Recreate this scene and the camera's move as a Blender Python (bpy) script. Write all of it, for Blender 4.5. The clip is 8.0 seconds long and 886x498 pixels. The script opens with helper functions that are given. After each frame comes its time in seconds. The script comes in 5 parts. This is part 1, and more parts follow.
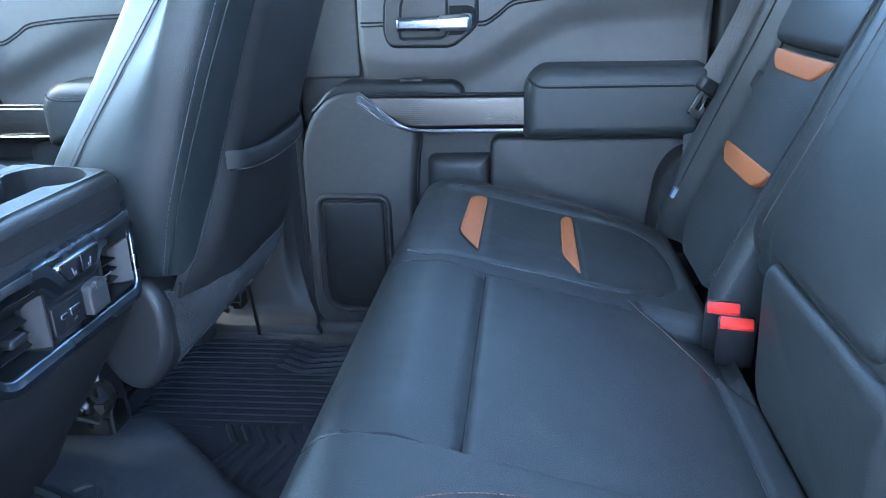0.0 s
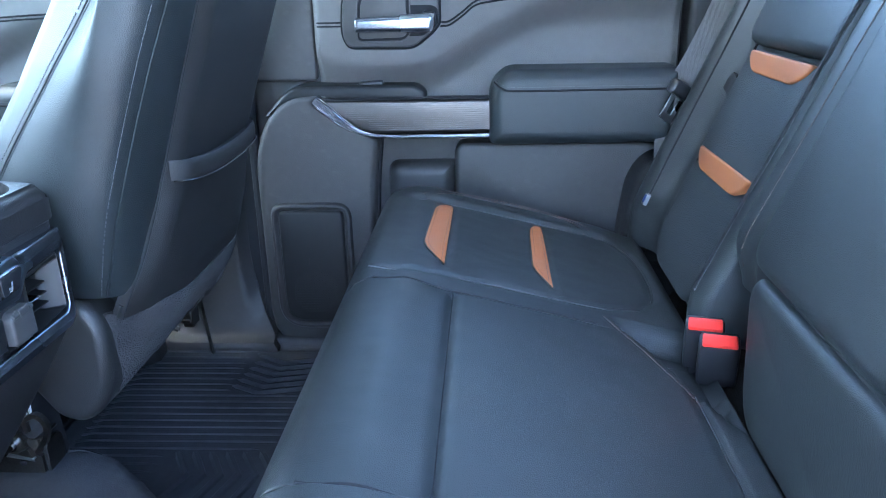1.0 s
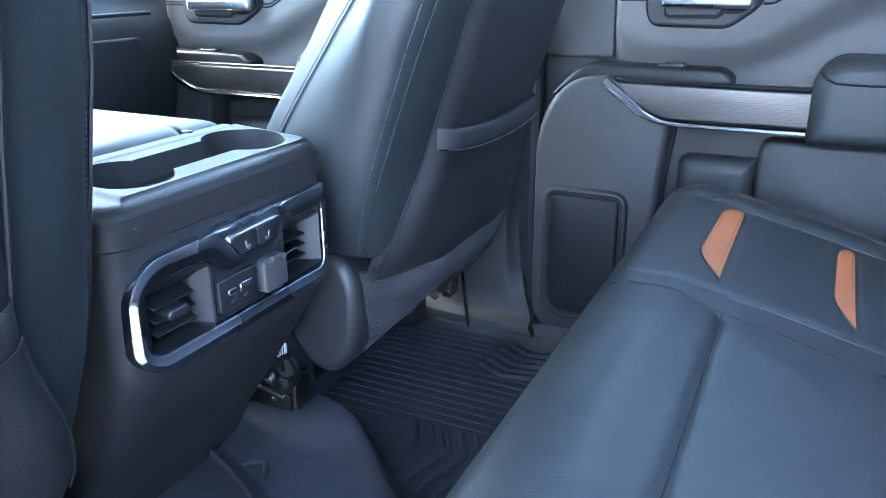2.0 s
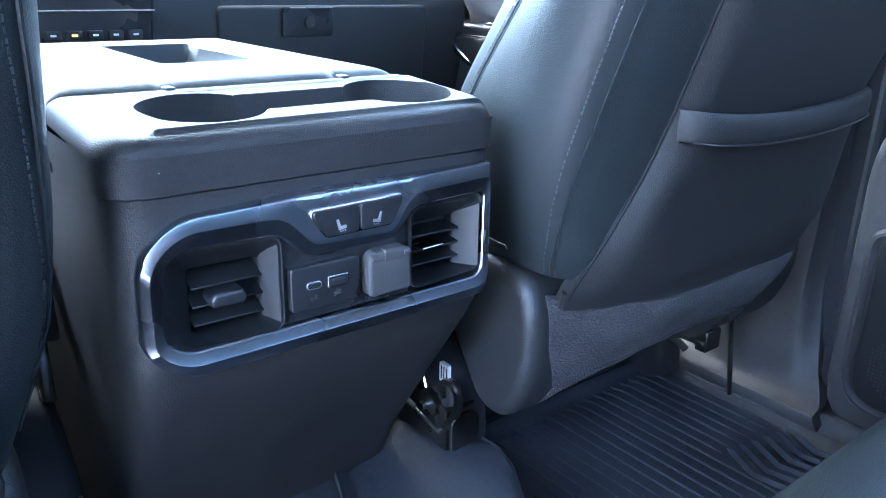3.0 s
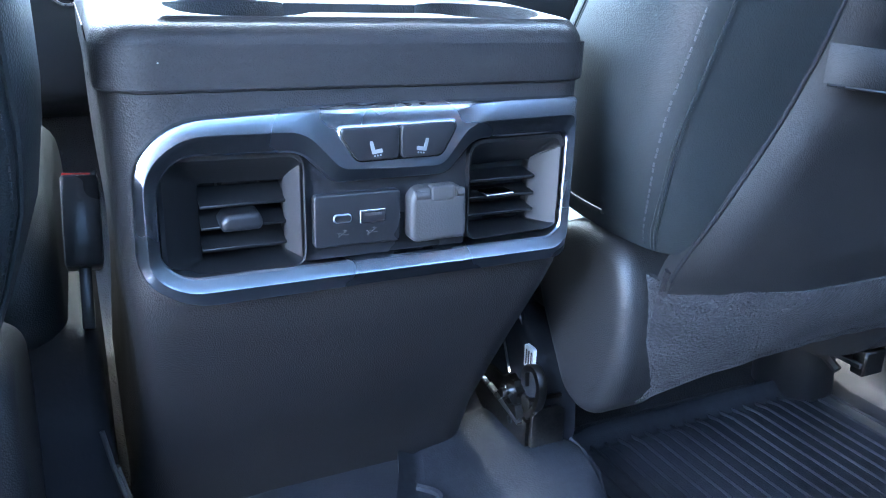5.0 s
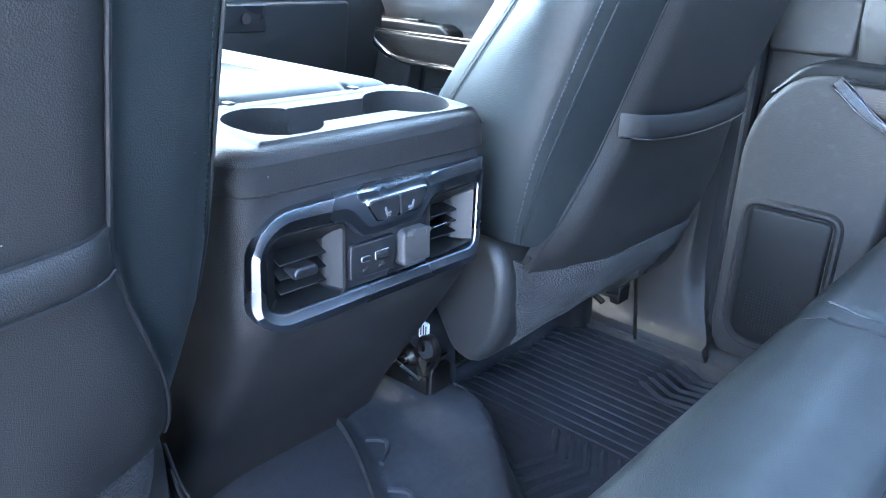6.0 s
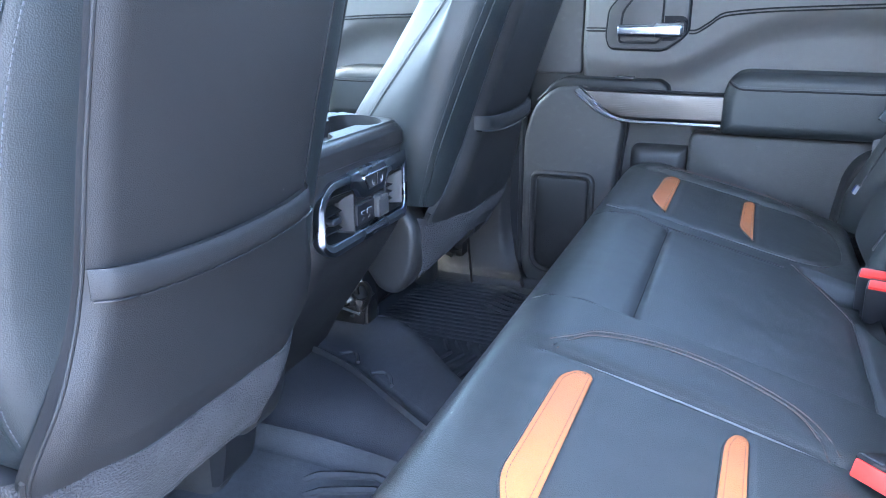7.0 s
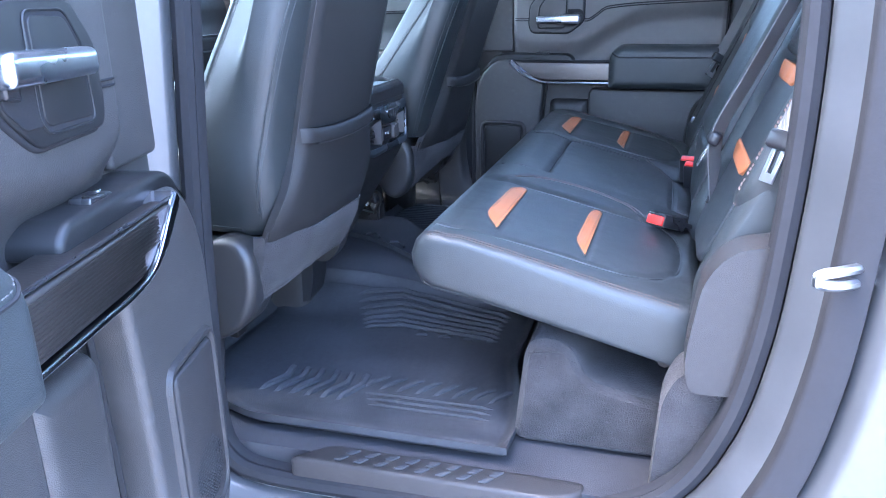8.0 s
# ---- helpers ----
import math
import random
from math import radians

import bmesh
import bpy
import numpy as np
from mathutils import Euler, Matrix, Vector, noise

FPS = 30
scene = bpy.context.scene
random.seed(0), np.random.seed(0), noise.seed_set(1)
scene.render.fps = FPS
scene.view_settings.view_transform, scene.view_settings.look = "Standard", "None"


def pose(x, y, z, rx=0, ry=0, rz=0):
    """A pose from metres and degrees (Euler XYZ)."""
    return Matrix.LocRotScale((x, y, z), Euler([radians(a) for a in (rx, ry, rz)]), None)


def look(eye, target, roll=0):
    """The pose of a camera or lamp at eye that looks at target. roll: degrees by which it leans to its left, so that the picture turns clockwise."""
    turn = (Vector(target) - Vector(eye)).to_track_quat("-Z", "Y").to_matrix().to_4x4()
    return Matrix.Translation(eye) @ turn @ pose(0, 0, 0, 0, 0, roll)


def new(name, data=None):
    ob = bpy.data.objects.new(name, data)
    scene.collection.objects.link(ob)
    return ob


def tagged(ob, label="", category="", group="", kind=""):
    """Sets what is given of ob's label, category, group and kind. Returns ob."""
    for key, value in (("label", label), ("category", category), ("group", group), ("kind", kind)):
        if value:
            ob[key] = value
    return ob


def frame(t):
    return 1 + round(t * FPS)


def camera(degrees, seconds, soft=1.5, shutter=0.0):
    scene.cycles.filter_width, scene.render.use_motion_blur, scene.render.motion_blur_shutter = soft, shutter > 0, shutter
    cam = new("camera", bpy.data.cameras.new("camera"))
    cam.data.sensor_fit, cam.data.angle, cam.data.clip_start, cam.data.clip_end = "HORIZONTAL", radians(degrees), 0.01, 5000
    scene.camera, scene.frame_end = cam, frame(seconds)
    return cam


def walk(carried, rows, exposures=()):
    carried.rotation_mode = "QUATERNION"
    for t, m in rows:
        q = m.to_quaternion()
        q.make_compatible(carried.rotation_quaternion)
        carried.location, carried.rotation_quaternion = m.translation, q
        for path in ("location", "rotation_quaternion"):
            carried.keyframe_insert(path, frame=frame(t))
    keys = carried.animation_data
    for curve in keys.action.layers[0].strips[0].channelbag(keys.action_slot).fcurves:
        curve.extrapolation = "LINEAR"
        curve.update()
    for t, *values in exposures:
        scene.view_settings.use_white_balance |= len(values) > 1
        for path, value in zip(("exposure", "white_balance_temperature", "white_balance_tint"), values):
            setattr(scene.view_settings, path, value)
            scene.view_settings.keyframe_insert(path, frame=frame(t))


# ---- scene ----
cam = camera(60.2, 8.0, 1.0)
PATH = [
    (0, (0.067, -0.664, 0.781), (-0.146, 1.209, 0.115), -1.8),
    (0.5, (0.057, -0.612, 0.776), (-0.03, 1.275, 0.119), -1.5),
    (1, (0.058, -0.598, 0.774), (-0.057, 1.285, 0.111), -1.5),
    (1.2, (0.056, -0.589, 0.771), (-0.107, 1.287, 0.098), -1.4),
    (1.5, (0.068, -0.575, 0.769), (-0.302, 1.266, 0.081), -1.0),
    (1.8, (0.075, -0.544, 0.762), (-0.576, 1.217, 0.071), -1.0),
    (2, (0.073, -0.513, 0.755), (-0.754, 1.171, 0.064), -0.6),
    (2.2, (0.076, -0.458, 0.747), (-0.934, 1.123, 0.054), -0.5),
    (3.3, (0.031, -0.198, 0.645), (-1.553, 0.835, -0.005), 1.6),
    (3.5, (0.031, -0.174, 0.63), (-1.613, 0.768, -0.009), 1.6),
    (4, (0.016, -0.146, 0.611), (-1.7, 0.663, -0.019), 2.0),
    (4.2, (0.02, -0.146, 0.607), (-1.717, 0.63, -0.01), 2.2),
    (5.3, (0.019, -0.163, 0.617), (-1.621, 0.731, -0.097), 1.7),
    (5.5, (0.032, -0.205, 0.645), (-1.515, 0.816, -0.106), 1.7),
    (5.8, (0.057, -0.326, 0.7), (-1.311, 0.929, -0.043), 2.1),
    (6, (0.065, -0.434, 0.724), (-1.165, 0.97, 0.007), 2.4),
    (6.2, (0.072, -0.535, 0.751), (-1.035, 0.977, 0.056), 2.0),
    (6.5, (0.072, -0.691, 0.774), (-0.829, 0.974, 0.129), 1.4),
    (7, (0.11, -0.956, 0.768), (-0.589, 0.812, 0.148), -0.1),
    (7.5, (0.183, -1.28, 0.772), (-0.431, 0.518, 0.146), -0.7),
    (8, (0.252, -1.685, 0.782), (-0.295, 0.133, 0.153), -1.2),
]
walk(cam, [(t, look(eye, target, roll)) for t, eye, target, roll in PATH],
     exposures=[(0.0, 5.64, 5350, 7), (2.2, 6.0, 5650, 11), (3.5, 6.24, 5450, 12), (4.2, 6.42, 5600, 14), (5.5, 6.57, 5600, 9), (6.5, 6.30, 5950, 10), (8.0, 5.20, 5500, 16)])

from mathutils.bvhtree import BVHTree

# ---- world, sun, exposure ----
world = bpy.data.worlds.new("world")
scene.world = world
world.use_nodes = True
wn = world.node_tree.nodes
sky = wn.new("ShaderNodeTexSky")
sky.sky_type, sky.sun_disc = 'NISHITA', False
SUN_UP, SUN_TURN = 62.0, 262.0
sky.sun_elevation, sky.sun_rotation = radians(SUN_UP), radians(SUN_TURN)
sky.air_density, sky.dust_density, sky.ozone_density = 1.0, 3.0, 1.0
wn["Background"].inputs["Strength"].default_value = 0.15
world.node_tree.links.new(sky.outputs[0], wn["Background"].inputs["Color"])
sun = new("sun", bpy.data.lights.new("sun", 'SUN'))
sun.data.energy, sun.data.angle, sun.data.color = 0.30, radians(80), (1.0, 0.95, 0.88)
sa, se = radians(SUN_TURN), radians(SUN_UP)
sun.matrix_world = look((math.sin(sa) * math.cos(se) * 20, math.cos(sa) * math.cos(se) * 20, math.sin(se) * 20), (0, 0, 0))


# ---- materials ----
def material(name, base, rough=0.5, metal=0.0, spec=0.5, var=0.25, scale=8.0, bump=0.15, grain=400.0, kind="noise", rvar=0.1, sheen=0.0, dist=0.001, coat=0.0, random=0.0, dust=0.0, wear=0.0):
    """Principled surface: two scales of colour variation, grain bump and uneven roughness."""
    m = bpy.data.materials.new(name)
    m.use_nodes = True
    nt = m.node_tree
    n, l = nt.nodes, nt.links
    b = n["Principled BSDF"]
    b.inputs["Metallic"].default_value = metal
    b.inputs["Specular IOR Level"].default_value = spec
    b.inputs["Sheen Weight"].default_value = sheen
    b.inputs["Coat Weight"].default_value = coat
    b.inputs["Coat Roughness"].default_value = 0.05
    tc = n.new("ShaderNodeTexCoord")
    big = n.new("ShaderNodeTexNoise")
    big.inputs["Scale"].default_value, big.inputs["Detail"].default_value = scale, 4
    fine = n.new("ShaderNodeTexNoise")
    fine.inputs["Scale"].default_value, fine.inputs["Detail"].default_value = scale * 14, 3
    add = n.new("ShaderNodeMath")
    add.operation = 'ADD'
    half = n.new("ShaderNodeMath")
    half.operation, half.inputs[1].default_value = 'MULTIPLY', 0.4
    l.new(tc.outputs["Object"], big.inputs["Vector"])
    l.new(tc.outputs["Object"], fine.inputs["Vector"])
    l.new(fine.outputs["Fac"], half.inputs[0])
    l.new(big.outputs["Fac"], add.inputs[0])
    l.new(half.outputs[0], add.inputs[1])
    ramp = n.new("ShaderNodeValToRGB")
    e = ramp.color_ramp.elements
    e[0].position, e[1].position = 0.45, 0.95
    e[0].color = (*[c * (1 - var) for c in base], 1)
    e[1].color = (*[min(1, c * (1 + var)) for c in base], 1)
    l.new(add.outputs[0], ramp.inputs["Fac"])
    colour = ramp.outputs["Color"]
    if random:
        info, hsv, mr = n.new("ShaderNodeObjectInfo"), n.new("ShaderNodeHueSaturation"), n.new("ShaderNodeMapRange")
        mr.inputs["To Min"].default_value, mr.inputs["To Max"].default_value = 1 - random, 1 + random
        l.new(info.outputs["Random"], mr.inputs["Value"])
        l.new(mr.outputs[0], hsv.inputs["Value"])
        l.new(colour, hsv.inputs["Color"])
        colour = hsv.outputs["Color"]
    if dust:
        # sparse pale lint and grit
        vo, lt, pick, mul, mix = n.new("ShaderNodeTexVoronoi"), n.new("ShaderNodeMath"), n.new("ShaderNodeMath"), n.new("ShaderNodeMath"), n.new("ShaderNodeMix")
        vo.inputs["Scale"].default_value = 42.0
        lt.operation, lt.inputs[1].default_value = 'LESS_THAN', 0.022
        pick.operation, pick.inputs[1].default_value = 'LESS_THAN', dust
        mul.operation = 'MULTIPLY'
        sep = n.new("ShaderNodeSeparateColor")
        mix.data_type = 'RGBA'
        l.new(tc.outputs["Object"], vo.inputs["Vector"])
        l.new(vo.outputs["Distance"], lt.inputs[0])
        l.new(vo.outputs["Color"], sep.inputs["Color"])
        l.new(sep.outputs[0], pick.inputs[0])
        l.new(lt.outputs[0], mul.inputs[0])
        l.new(pick.outputs[0], mul.inputs[1])
        l.new(mul.outputs[0], mix.inputs["Factor"])
        l.new(colour, mix.inputs["A"])
        mix.inputs["B"].default_value = (0.34, 0.33, 0.32, 1)
        colour = mix.outputs["Result"]
    if wear:
        # dull scuffs, stretched along the surface
        mp, sc, sr, ad = n.new("ShaderNodeMapping"), n.new("ShaderNodeTexNoise"), n.new("ShaderNodeMapRange"), n.new("ShaderNodeMix")
        mp.inputs["Scale"].default_value = (1.0, 0.25, 1.6)
        mp.inputs["Rotation"].default_value = (0.3, 0.5, 0.6)
        sc.inputs["Scale"].default_value, sc.inputs["Detail"].default_value = 55.0, 6
        sr.inputs["From Min"].default_value, sr.inputs["From Max"].default_value = 0.56, 0.72
        sr.inputs["To Max"].default_value = wear
        ad.data_type = 'RGBA'
        ad.inputs["B"].default_value = (0.11, 0.105, 0.10, 1)
        l.new(tc.outputs["Object"], mp.inputs["Vector"])
        l.new(mp.outputs[0], sc.inputs["Vector"])
        l.new(sc.outputs["Fac"], sr.inputs["Value"])
        l.new(sr.outputs[0], ad.inputs["Factor"])
        l.new(colour, ad.inputs["A"])
        colour = ad.outputs["Result"]
    l.new(colour, b.inputs["Base Color"])
    rr = n.new("ShaderNodeMapRange")
    rr.inputs["From Min"].default_value, rr.inputs["From Max"].default_value = 0.3, 0.7
    rr.inputs["To Min"].default_value, rr.inputs["To Max"].default_value = max(0.02, rough - rvar), min(1, rough + rvar)
    l.new(big.outputs["Fac"], rr.inputs["Value"])
    l.new(rr.outputs[0], b.inputs["Roughness"])
    if bump:
        if kind == "voronoi":
            t = n.new("ShaderNodeTexVoronoi")
            t.inputs["Scale"].default_value = grain
            out = t.outputs["Distance"]
        elif kind == "wave":
            t = n.new("ShaderNodeTexWave")
            t.inputs["Scale"].default_value = grain
            t.bands_direction = 'X'
            out = t.outputs["Fac"]
        else:
            t = n.new("ShaderNodeTexNoise")
            t.inputs["Scale"].default_value, t.inputs["Detail"].default_value = grain, 3
            out = t.outputs["Fac"]
        l.new(tc.outputs["Object"], t.inputs["Vector"])
        bp = n.new("ShaderNodeBump")
        bp.inputs["Strength"].default_value, bp.inputs["Distance"].default_value = bump, dist
        l.new(out, bp.inputs["Height"])
        l.new(bp.outputs["Normal"], b.inputs["Normal"])
    return m


LEATHER = material("black_leather", (0.022, 0.0255, 0.0265), 0.43, spec=0.50, bump=0.24, grain=850, kind="voronoi", var=0.18, scale=5, rvar=0.07, dust=0.10)
INSERT = material("perforated_leather", (0.024, 0.029, 0.032), 0.50, bump=0.5, grain=420, kind="voronoi", var=0.15, scale=6, dust=0.08)
SOFT = material("soft_trim", (0.018, 0.017, 0.017), 0.56, bump=0.25, grain=1000, kind="voronoi", var=0.14, scale=4, rvar=0.06, spec=0.4, dust=0.05)
# raised tone: light missing on the closed doors is put into this colour
LITTRIM = material("lit_door_trim", (0.115, 0.106, 0.101), 0.52, bump=0.30, grain=800, kind="voronoi", var=0.12, scale=5, rvar=0.06, wear=0.06)
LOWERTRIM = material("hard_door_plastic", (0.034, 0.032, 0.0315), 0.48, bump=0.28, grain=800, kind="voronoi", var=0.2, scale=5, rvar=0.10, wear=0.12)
ORANGE = material("tan_leather", (0.40, 0.130, 0.042), 0.5, bump=0.35, grain=600, kind="voronoi", var=0.12, scale=20)
PLASTIC = material("grained_plastic", (0.0245, 0.0225, 0.0225), 0.47, spec=0.36, bump=0.32, grain=950, kind="voronoi", var=0.12, scale=6, rvar=0.06, dust=0.06, wear=0.05)
GREYPLASTIC = material("grey_plastic", (0.058, 0.054, 0.053), 0.48, bump=0.10, grain=900, kind="voronoi", var=0.1, scale=8)
GLOSS = material("smooth_black_plastic", (0.018, 0.018, 0.020), 0.3, bump=0.1, grain=300, var=0.1)
CARPET = material("charcoal_carpet", (0.033, 0.031, 0.032), 0.97, bump=0.9, grain=420, var=0.38, scale=22, sheen=0.08, dist=0.004, spec=0.12)
RUBBER = material("black_rubber", (0.036, 0.037, 0.041), 0.60, spec=0.15, bump=0.35, grain=450, var=0.35, scale=9, rvar=0.14, dust=0.07, wear=0.09)
VINYL = material("dark_vinyl_floor", (0.036, 0.036, 0.040), 0.58, spec=0.22, bump=0.35, grain=700, kind="voronoi", var=0.25, scale=7, dust=0.12)
CHROME = material("dark_chrome", (0.35, 0.385, 0.44), 0.27, metal=1.0, bump=0.0, var=0.06, rvar=0.05)
BLACKCHROME = material("black_chrome", (0.30, 0.325, 0.36), 0.17, metal=1.0, bump=0.0, var=0.06, rvar=0.04)
BRIGHT = material("bright_chrome", (0.80, 0.82, 0.85), 0.10, metal=1.0, bump=0.0, var=0.04, rvar=0.04)
HANDLE = material("satin_chrome", (0.60, 0.64, 0.69), 0.27, metal=1.0, bump=0.0, var=0.05, rvar=0.05)
SATIN = material("ribbed_satin_metal", (0.115, 0.105, 0.10), 0.42, metal=1.0, bump=0.25, grain=300, var=0.1, scale=6)
STEEL = material("oily_steel", (0.10, 0.092, 0.085), 0.42, metal=1.0, bump=0.2, grain=200, var=0.35, scale=30)
BELT = material("grey_webbing", (0.135, 0.128, 0.124), 0.75, bump=0.6, grain=260, kind="wave", var=0.15, scale=20)
RED = material("red_plastic", (0.75, 0.035, 0.025), 0.4, bump=0.0, var=0.08)
PAINT = material("silver_paint", (0.115, 0.119, 0.126), 0.40, metal=0.7, bump=0.05, grain=900, var=0.05, coat=0.10)
THREAD = material("grey_thread", (0.082, 0.082, 0.085), 0.7, bump=0.0, var=0.1)
TANTHREAD = material("rust_thread", (0.098, 0.060, 0.048), 0.7, bump=0.0, var=0.1)
VENTBLACK = material("satin_black_plastic", (0.010, 0.010, 0.0105), 0.48, spec=0.38, bump=0.12, grain=900, var=0.08)
ICONPRINT = material("grey_print", (0.22, 0.22, 0.225), 0.5, bump=0.0, var=0.05)
WHITE = material("white_print", (0.75, 0.75, 0.76), 0.5, bump=0.0, var=0.05)
TAGCLOTH = material("tag_cloth", (0.24, 0.24, 0.25), 0.8, bump=0.2, grain=900, var=0.08)
ROOFCLOTH = material("headliner", (0.42, 0.415, 0.41), 0.9, bump=0.4, grain=700, var=0.08)
ZINC = material("zinc_plate", (0.42, 0.43, 0.44), 0.32, metal=1.0, bump=0.05, grain=300, var=0.12, scale=30)
CHEEK = material("satin_grey_plastic", (0.045, 0.041, 0.040), 0.55, bump=0.04, grain=900, var=0.06, scale=10, rvar=0.04)
CONCRETE = material("weathered_concrete", (0.22, 0.213, 0.206), 0.85, bump=0.4, grain=60, var=0.25, scale=3)
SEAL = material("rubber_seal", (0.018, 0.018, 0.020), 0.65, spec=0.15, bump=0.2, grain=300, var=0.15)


def glass(name, tint, gloss=0.06):
    """Thin window glass: tinted see-through sheet with a faint mirror on it."""
    m = bpy.data.materials.new(name)
    m.use_nodes = True
    n, l = m.node_tree.nodes, m.node_tree.links
    n.remove(n["Principled BSDF"])
    see, shine, mix = n.new("ShaderNodeBsdfTransparent"), n.new("ShaderNodeBsdfGlossy"), n.new("ShaderNodeMixShader")
    see.inputs["Color"].default_value = (*tint, 1)
    shine.inputs["Roughness"].default_value = 0.02
    mix.inputs["Fac"].default_value = gloss
    l.new(see.outputs[0], mix.inputs[1])
    l.new(shine.outputs[0], mix.inputs[2])
    l.new(mix.outputs[0], n["Material Output"].inputs["Surface"])
    return m


CLEARGLASS = glass("green_tinted_glass", (0.80, 0.86, 0.83))
DARKGLASS = glass("grey_tinted_glass", (0.60, 0.64, 0.63))
REARGLASS = glass("dark_tinted_glass", (0.40, 0.43, 0.42))


# ---- mesh helpers ----
ORIGIN = {}


def thing(name, at, label, category, group="", kind=""):
    ob = new(name)
    ob.empty_display_size = 0.05
    ob.location = at
    ORIGIN[ob] = Vector(at)
    return tagged(ob, label, category, group, kind)


def part(name, bm, mat, parent=None, label="", sharp=38.0, category="", kind="", group=""):
    """One mesh object, its vertices given in world metres, under a thing or a part."""
    bmesh.ops.recalc_face_normals(bm, faces=bm.faces)
    o = ORIGIN.get(parent, Vector())
    if parent is None and len(bm.verts):
        lo = [min(v.co[i] for v in bm.verts) for i in range(3)]
        hi = [max(v.co[i] for v in bm.verts) for i in range(3)]
        o = Vector(((lo[0] + hi[0]) / 2, (lo[1] + hi[1]) / 2, lo[2]))
    bmesh.ops.translate(bm, verts=bm.verts, vec=-o)
    me = bpy.data.meshes.new(name)
    bm.to_mesh(me)
    bm.free()
    me.materials.append(mat)
    for p in me.polygons:
        p.use_smooth = True
    me.set_sharp_from_angle(angle=radians(sharp))
    ob = new(name, me)
    ORIGIN[ob] = o
    if parent is None:
        ob.location = o
    else:
        ob.parent = parent
    return tagged(ob, label, category, group, kind)


def rounded(poly, r, n=5):
    """A polygon with its corners rounded; r: one radius, or one for each corner."""
    out, k = [], len(poly)
    rs = r if isinstance(r, (list, tuple)) else [r] * k
    for i in range(k):
        p, a, b = Vector(poly[i]), Vector(poly[i - 1]), Vector(poly[(i + 1) % k])
        u, v = (a - p), (b - p)
        t = min(rs[i], u.length * 0.49, v.length * 0.49)
        if t < 1e-5:
            out += [tuple(p)] * n
            continue
        s, e = p + u.normalized() * t, p + v.normalized() * t
        for j in range(n):
            f = j / (n - 1)
            out.append(tuple(s * (1 - f) ** 2 + p * 2 * f * (1 - f) + e * f * f))
    return out


def offset(points, d):
    """A closed outline moved inwards by d along its vertex normals."""
    k, out = len(points), []
    area = sum(points[i - 1][0] * points[i][1] - points[i][0] * points[i - 1][1] for i in range(k))
    sg = 1 if area > 0 else -1
    for i in range(k):
        t = Vector((0, 0))
        for j in (1, 2, 3, 4):
            t = Vector(points[(i + j) % k]) - Vector(points[i - j])
            if t.length > 1e-6:
                break
        t.normalize()
        out.append((points[i][0] - t.y * sg * d, points[i][1] + t.x * sg * d))
    return out


def loft(rings, caps=True, closed=True):
    bm = bmesh.new()
    rows = [[bm.verts.new(p) for p in r] for r in rings]
    k = len(rows[0])
    for a, b in zip(rows, rows[1:]):
        for i in range(k if closed else k - 1):
            j = (i + 1) % k
            bm.faces.new((a[i], a[j], b[j], b[i]))
    if caps:
        bm.faces.new(rows[0])
        bm.faces.new(rows[-1][::-1])
    bmesh.ops.remove_doubles(bm, verts=bm.verts, dist=1e-6)
    return bm


def inset(poly, d):
    """A simple polygon moved inwards by d, edge by edge."""
    k, out = len(poly), []
    area = sum(poly[i - 1][0] * poly[i][1] - poly[i][0] * poly[i - 1][1] for i in range(k))
    sg = 1 if area > 0 else -1
    for i in range(k):
        p = Vector(poly[i])
        u, v = (p - Vector(poly[i - 1])).normalized(), (Vector(poly[(i + 1) % k]) - p).normalized()
        nu, nv = Vector((-u.y, u.x)) * sg, Vector((-v.y, v.x)) * sg
        w = nu + nv
        out.append(tuple(p + w * (d / max(0.35, 1 + nu.dot(nv)))))
    return out


def slab(poly, r, d0, d1, place, e0=0.0, e1=0.003, n=5, m=3, dome=0.0, steps=3):
    """An outline with rounded corners, extruded from depth d0 to d1 with rounded rims (e0, e1) and a crowned face; place maps (a, b, depth) to the world."""
    rs = list(r) if isinstance(r, (list, tuple)) else [r] * len(poly)

    def outline(i):
        if len(poly) > 16:
            return offset(rounded(poly, r, n), i)
        return rounded(inset(poly, i), [max(q - i * 0.6, 0.0006) for q in rs], n)
    levels = []
    for q in range(m + 1 if e0 else 1):
        th = q / m * math.pi / 2
        levels.append((d0 + e0 * (1 - math.cos(th)), e0 * (1 - math.sin(th))))
    for q in range(m + 1 if e1 else 1):
        th = q / m * math.pi / 2
        levels.append((d1 - e1 * (1 - math.sin(th)), e1 * (1 - math.cos(th))))
    rings = [[place(a, b, d) for a, b in outline(i)] for d, i in levels]
    if dome:
        last = outline(levels[-1][1])
        ca, cb = sum(p[0] for p in last) / len(last), sum(p[1] for p in last) / len(last)
        for q in range(1, steps + 1):
            t = 1 - q / (steps + 0.6)
            rings.append([place(ca + (a - ca) * t, cb + (b - cb) * t, d1 + dome * (1 - t * t)) for a, b in last])
    return loft(rings)


def tube(points, r, n=8, closed=False):
    pts = [Vector(p) for p in points]
    rings, k = [], len(pts)
    side = None
    for i in range(k):
        a = pts[i - 1] if (i or closed) else pts[i]
        b = pts[(i + 1) % k] if (i < k - 1 or closed) else pts[i]
        t = (b - a).normalized()
        if side is None:
            side = t.orthogonal().normalized()
        side = (side - t * side.dot(t)).normalized()
        up = t.cross(side)
        rings.append([pts[i] + (side * math.cos(q * 2 * math.pi / n) + up * math.sin(q * 2 * math.pi / n)) * r for q in range(n)])
    if closed:
        rings.append(rings[0])
    return loft(rings, caps=not closed)


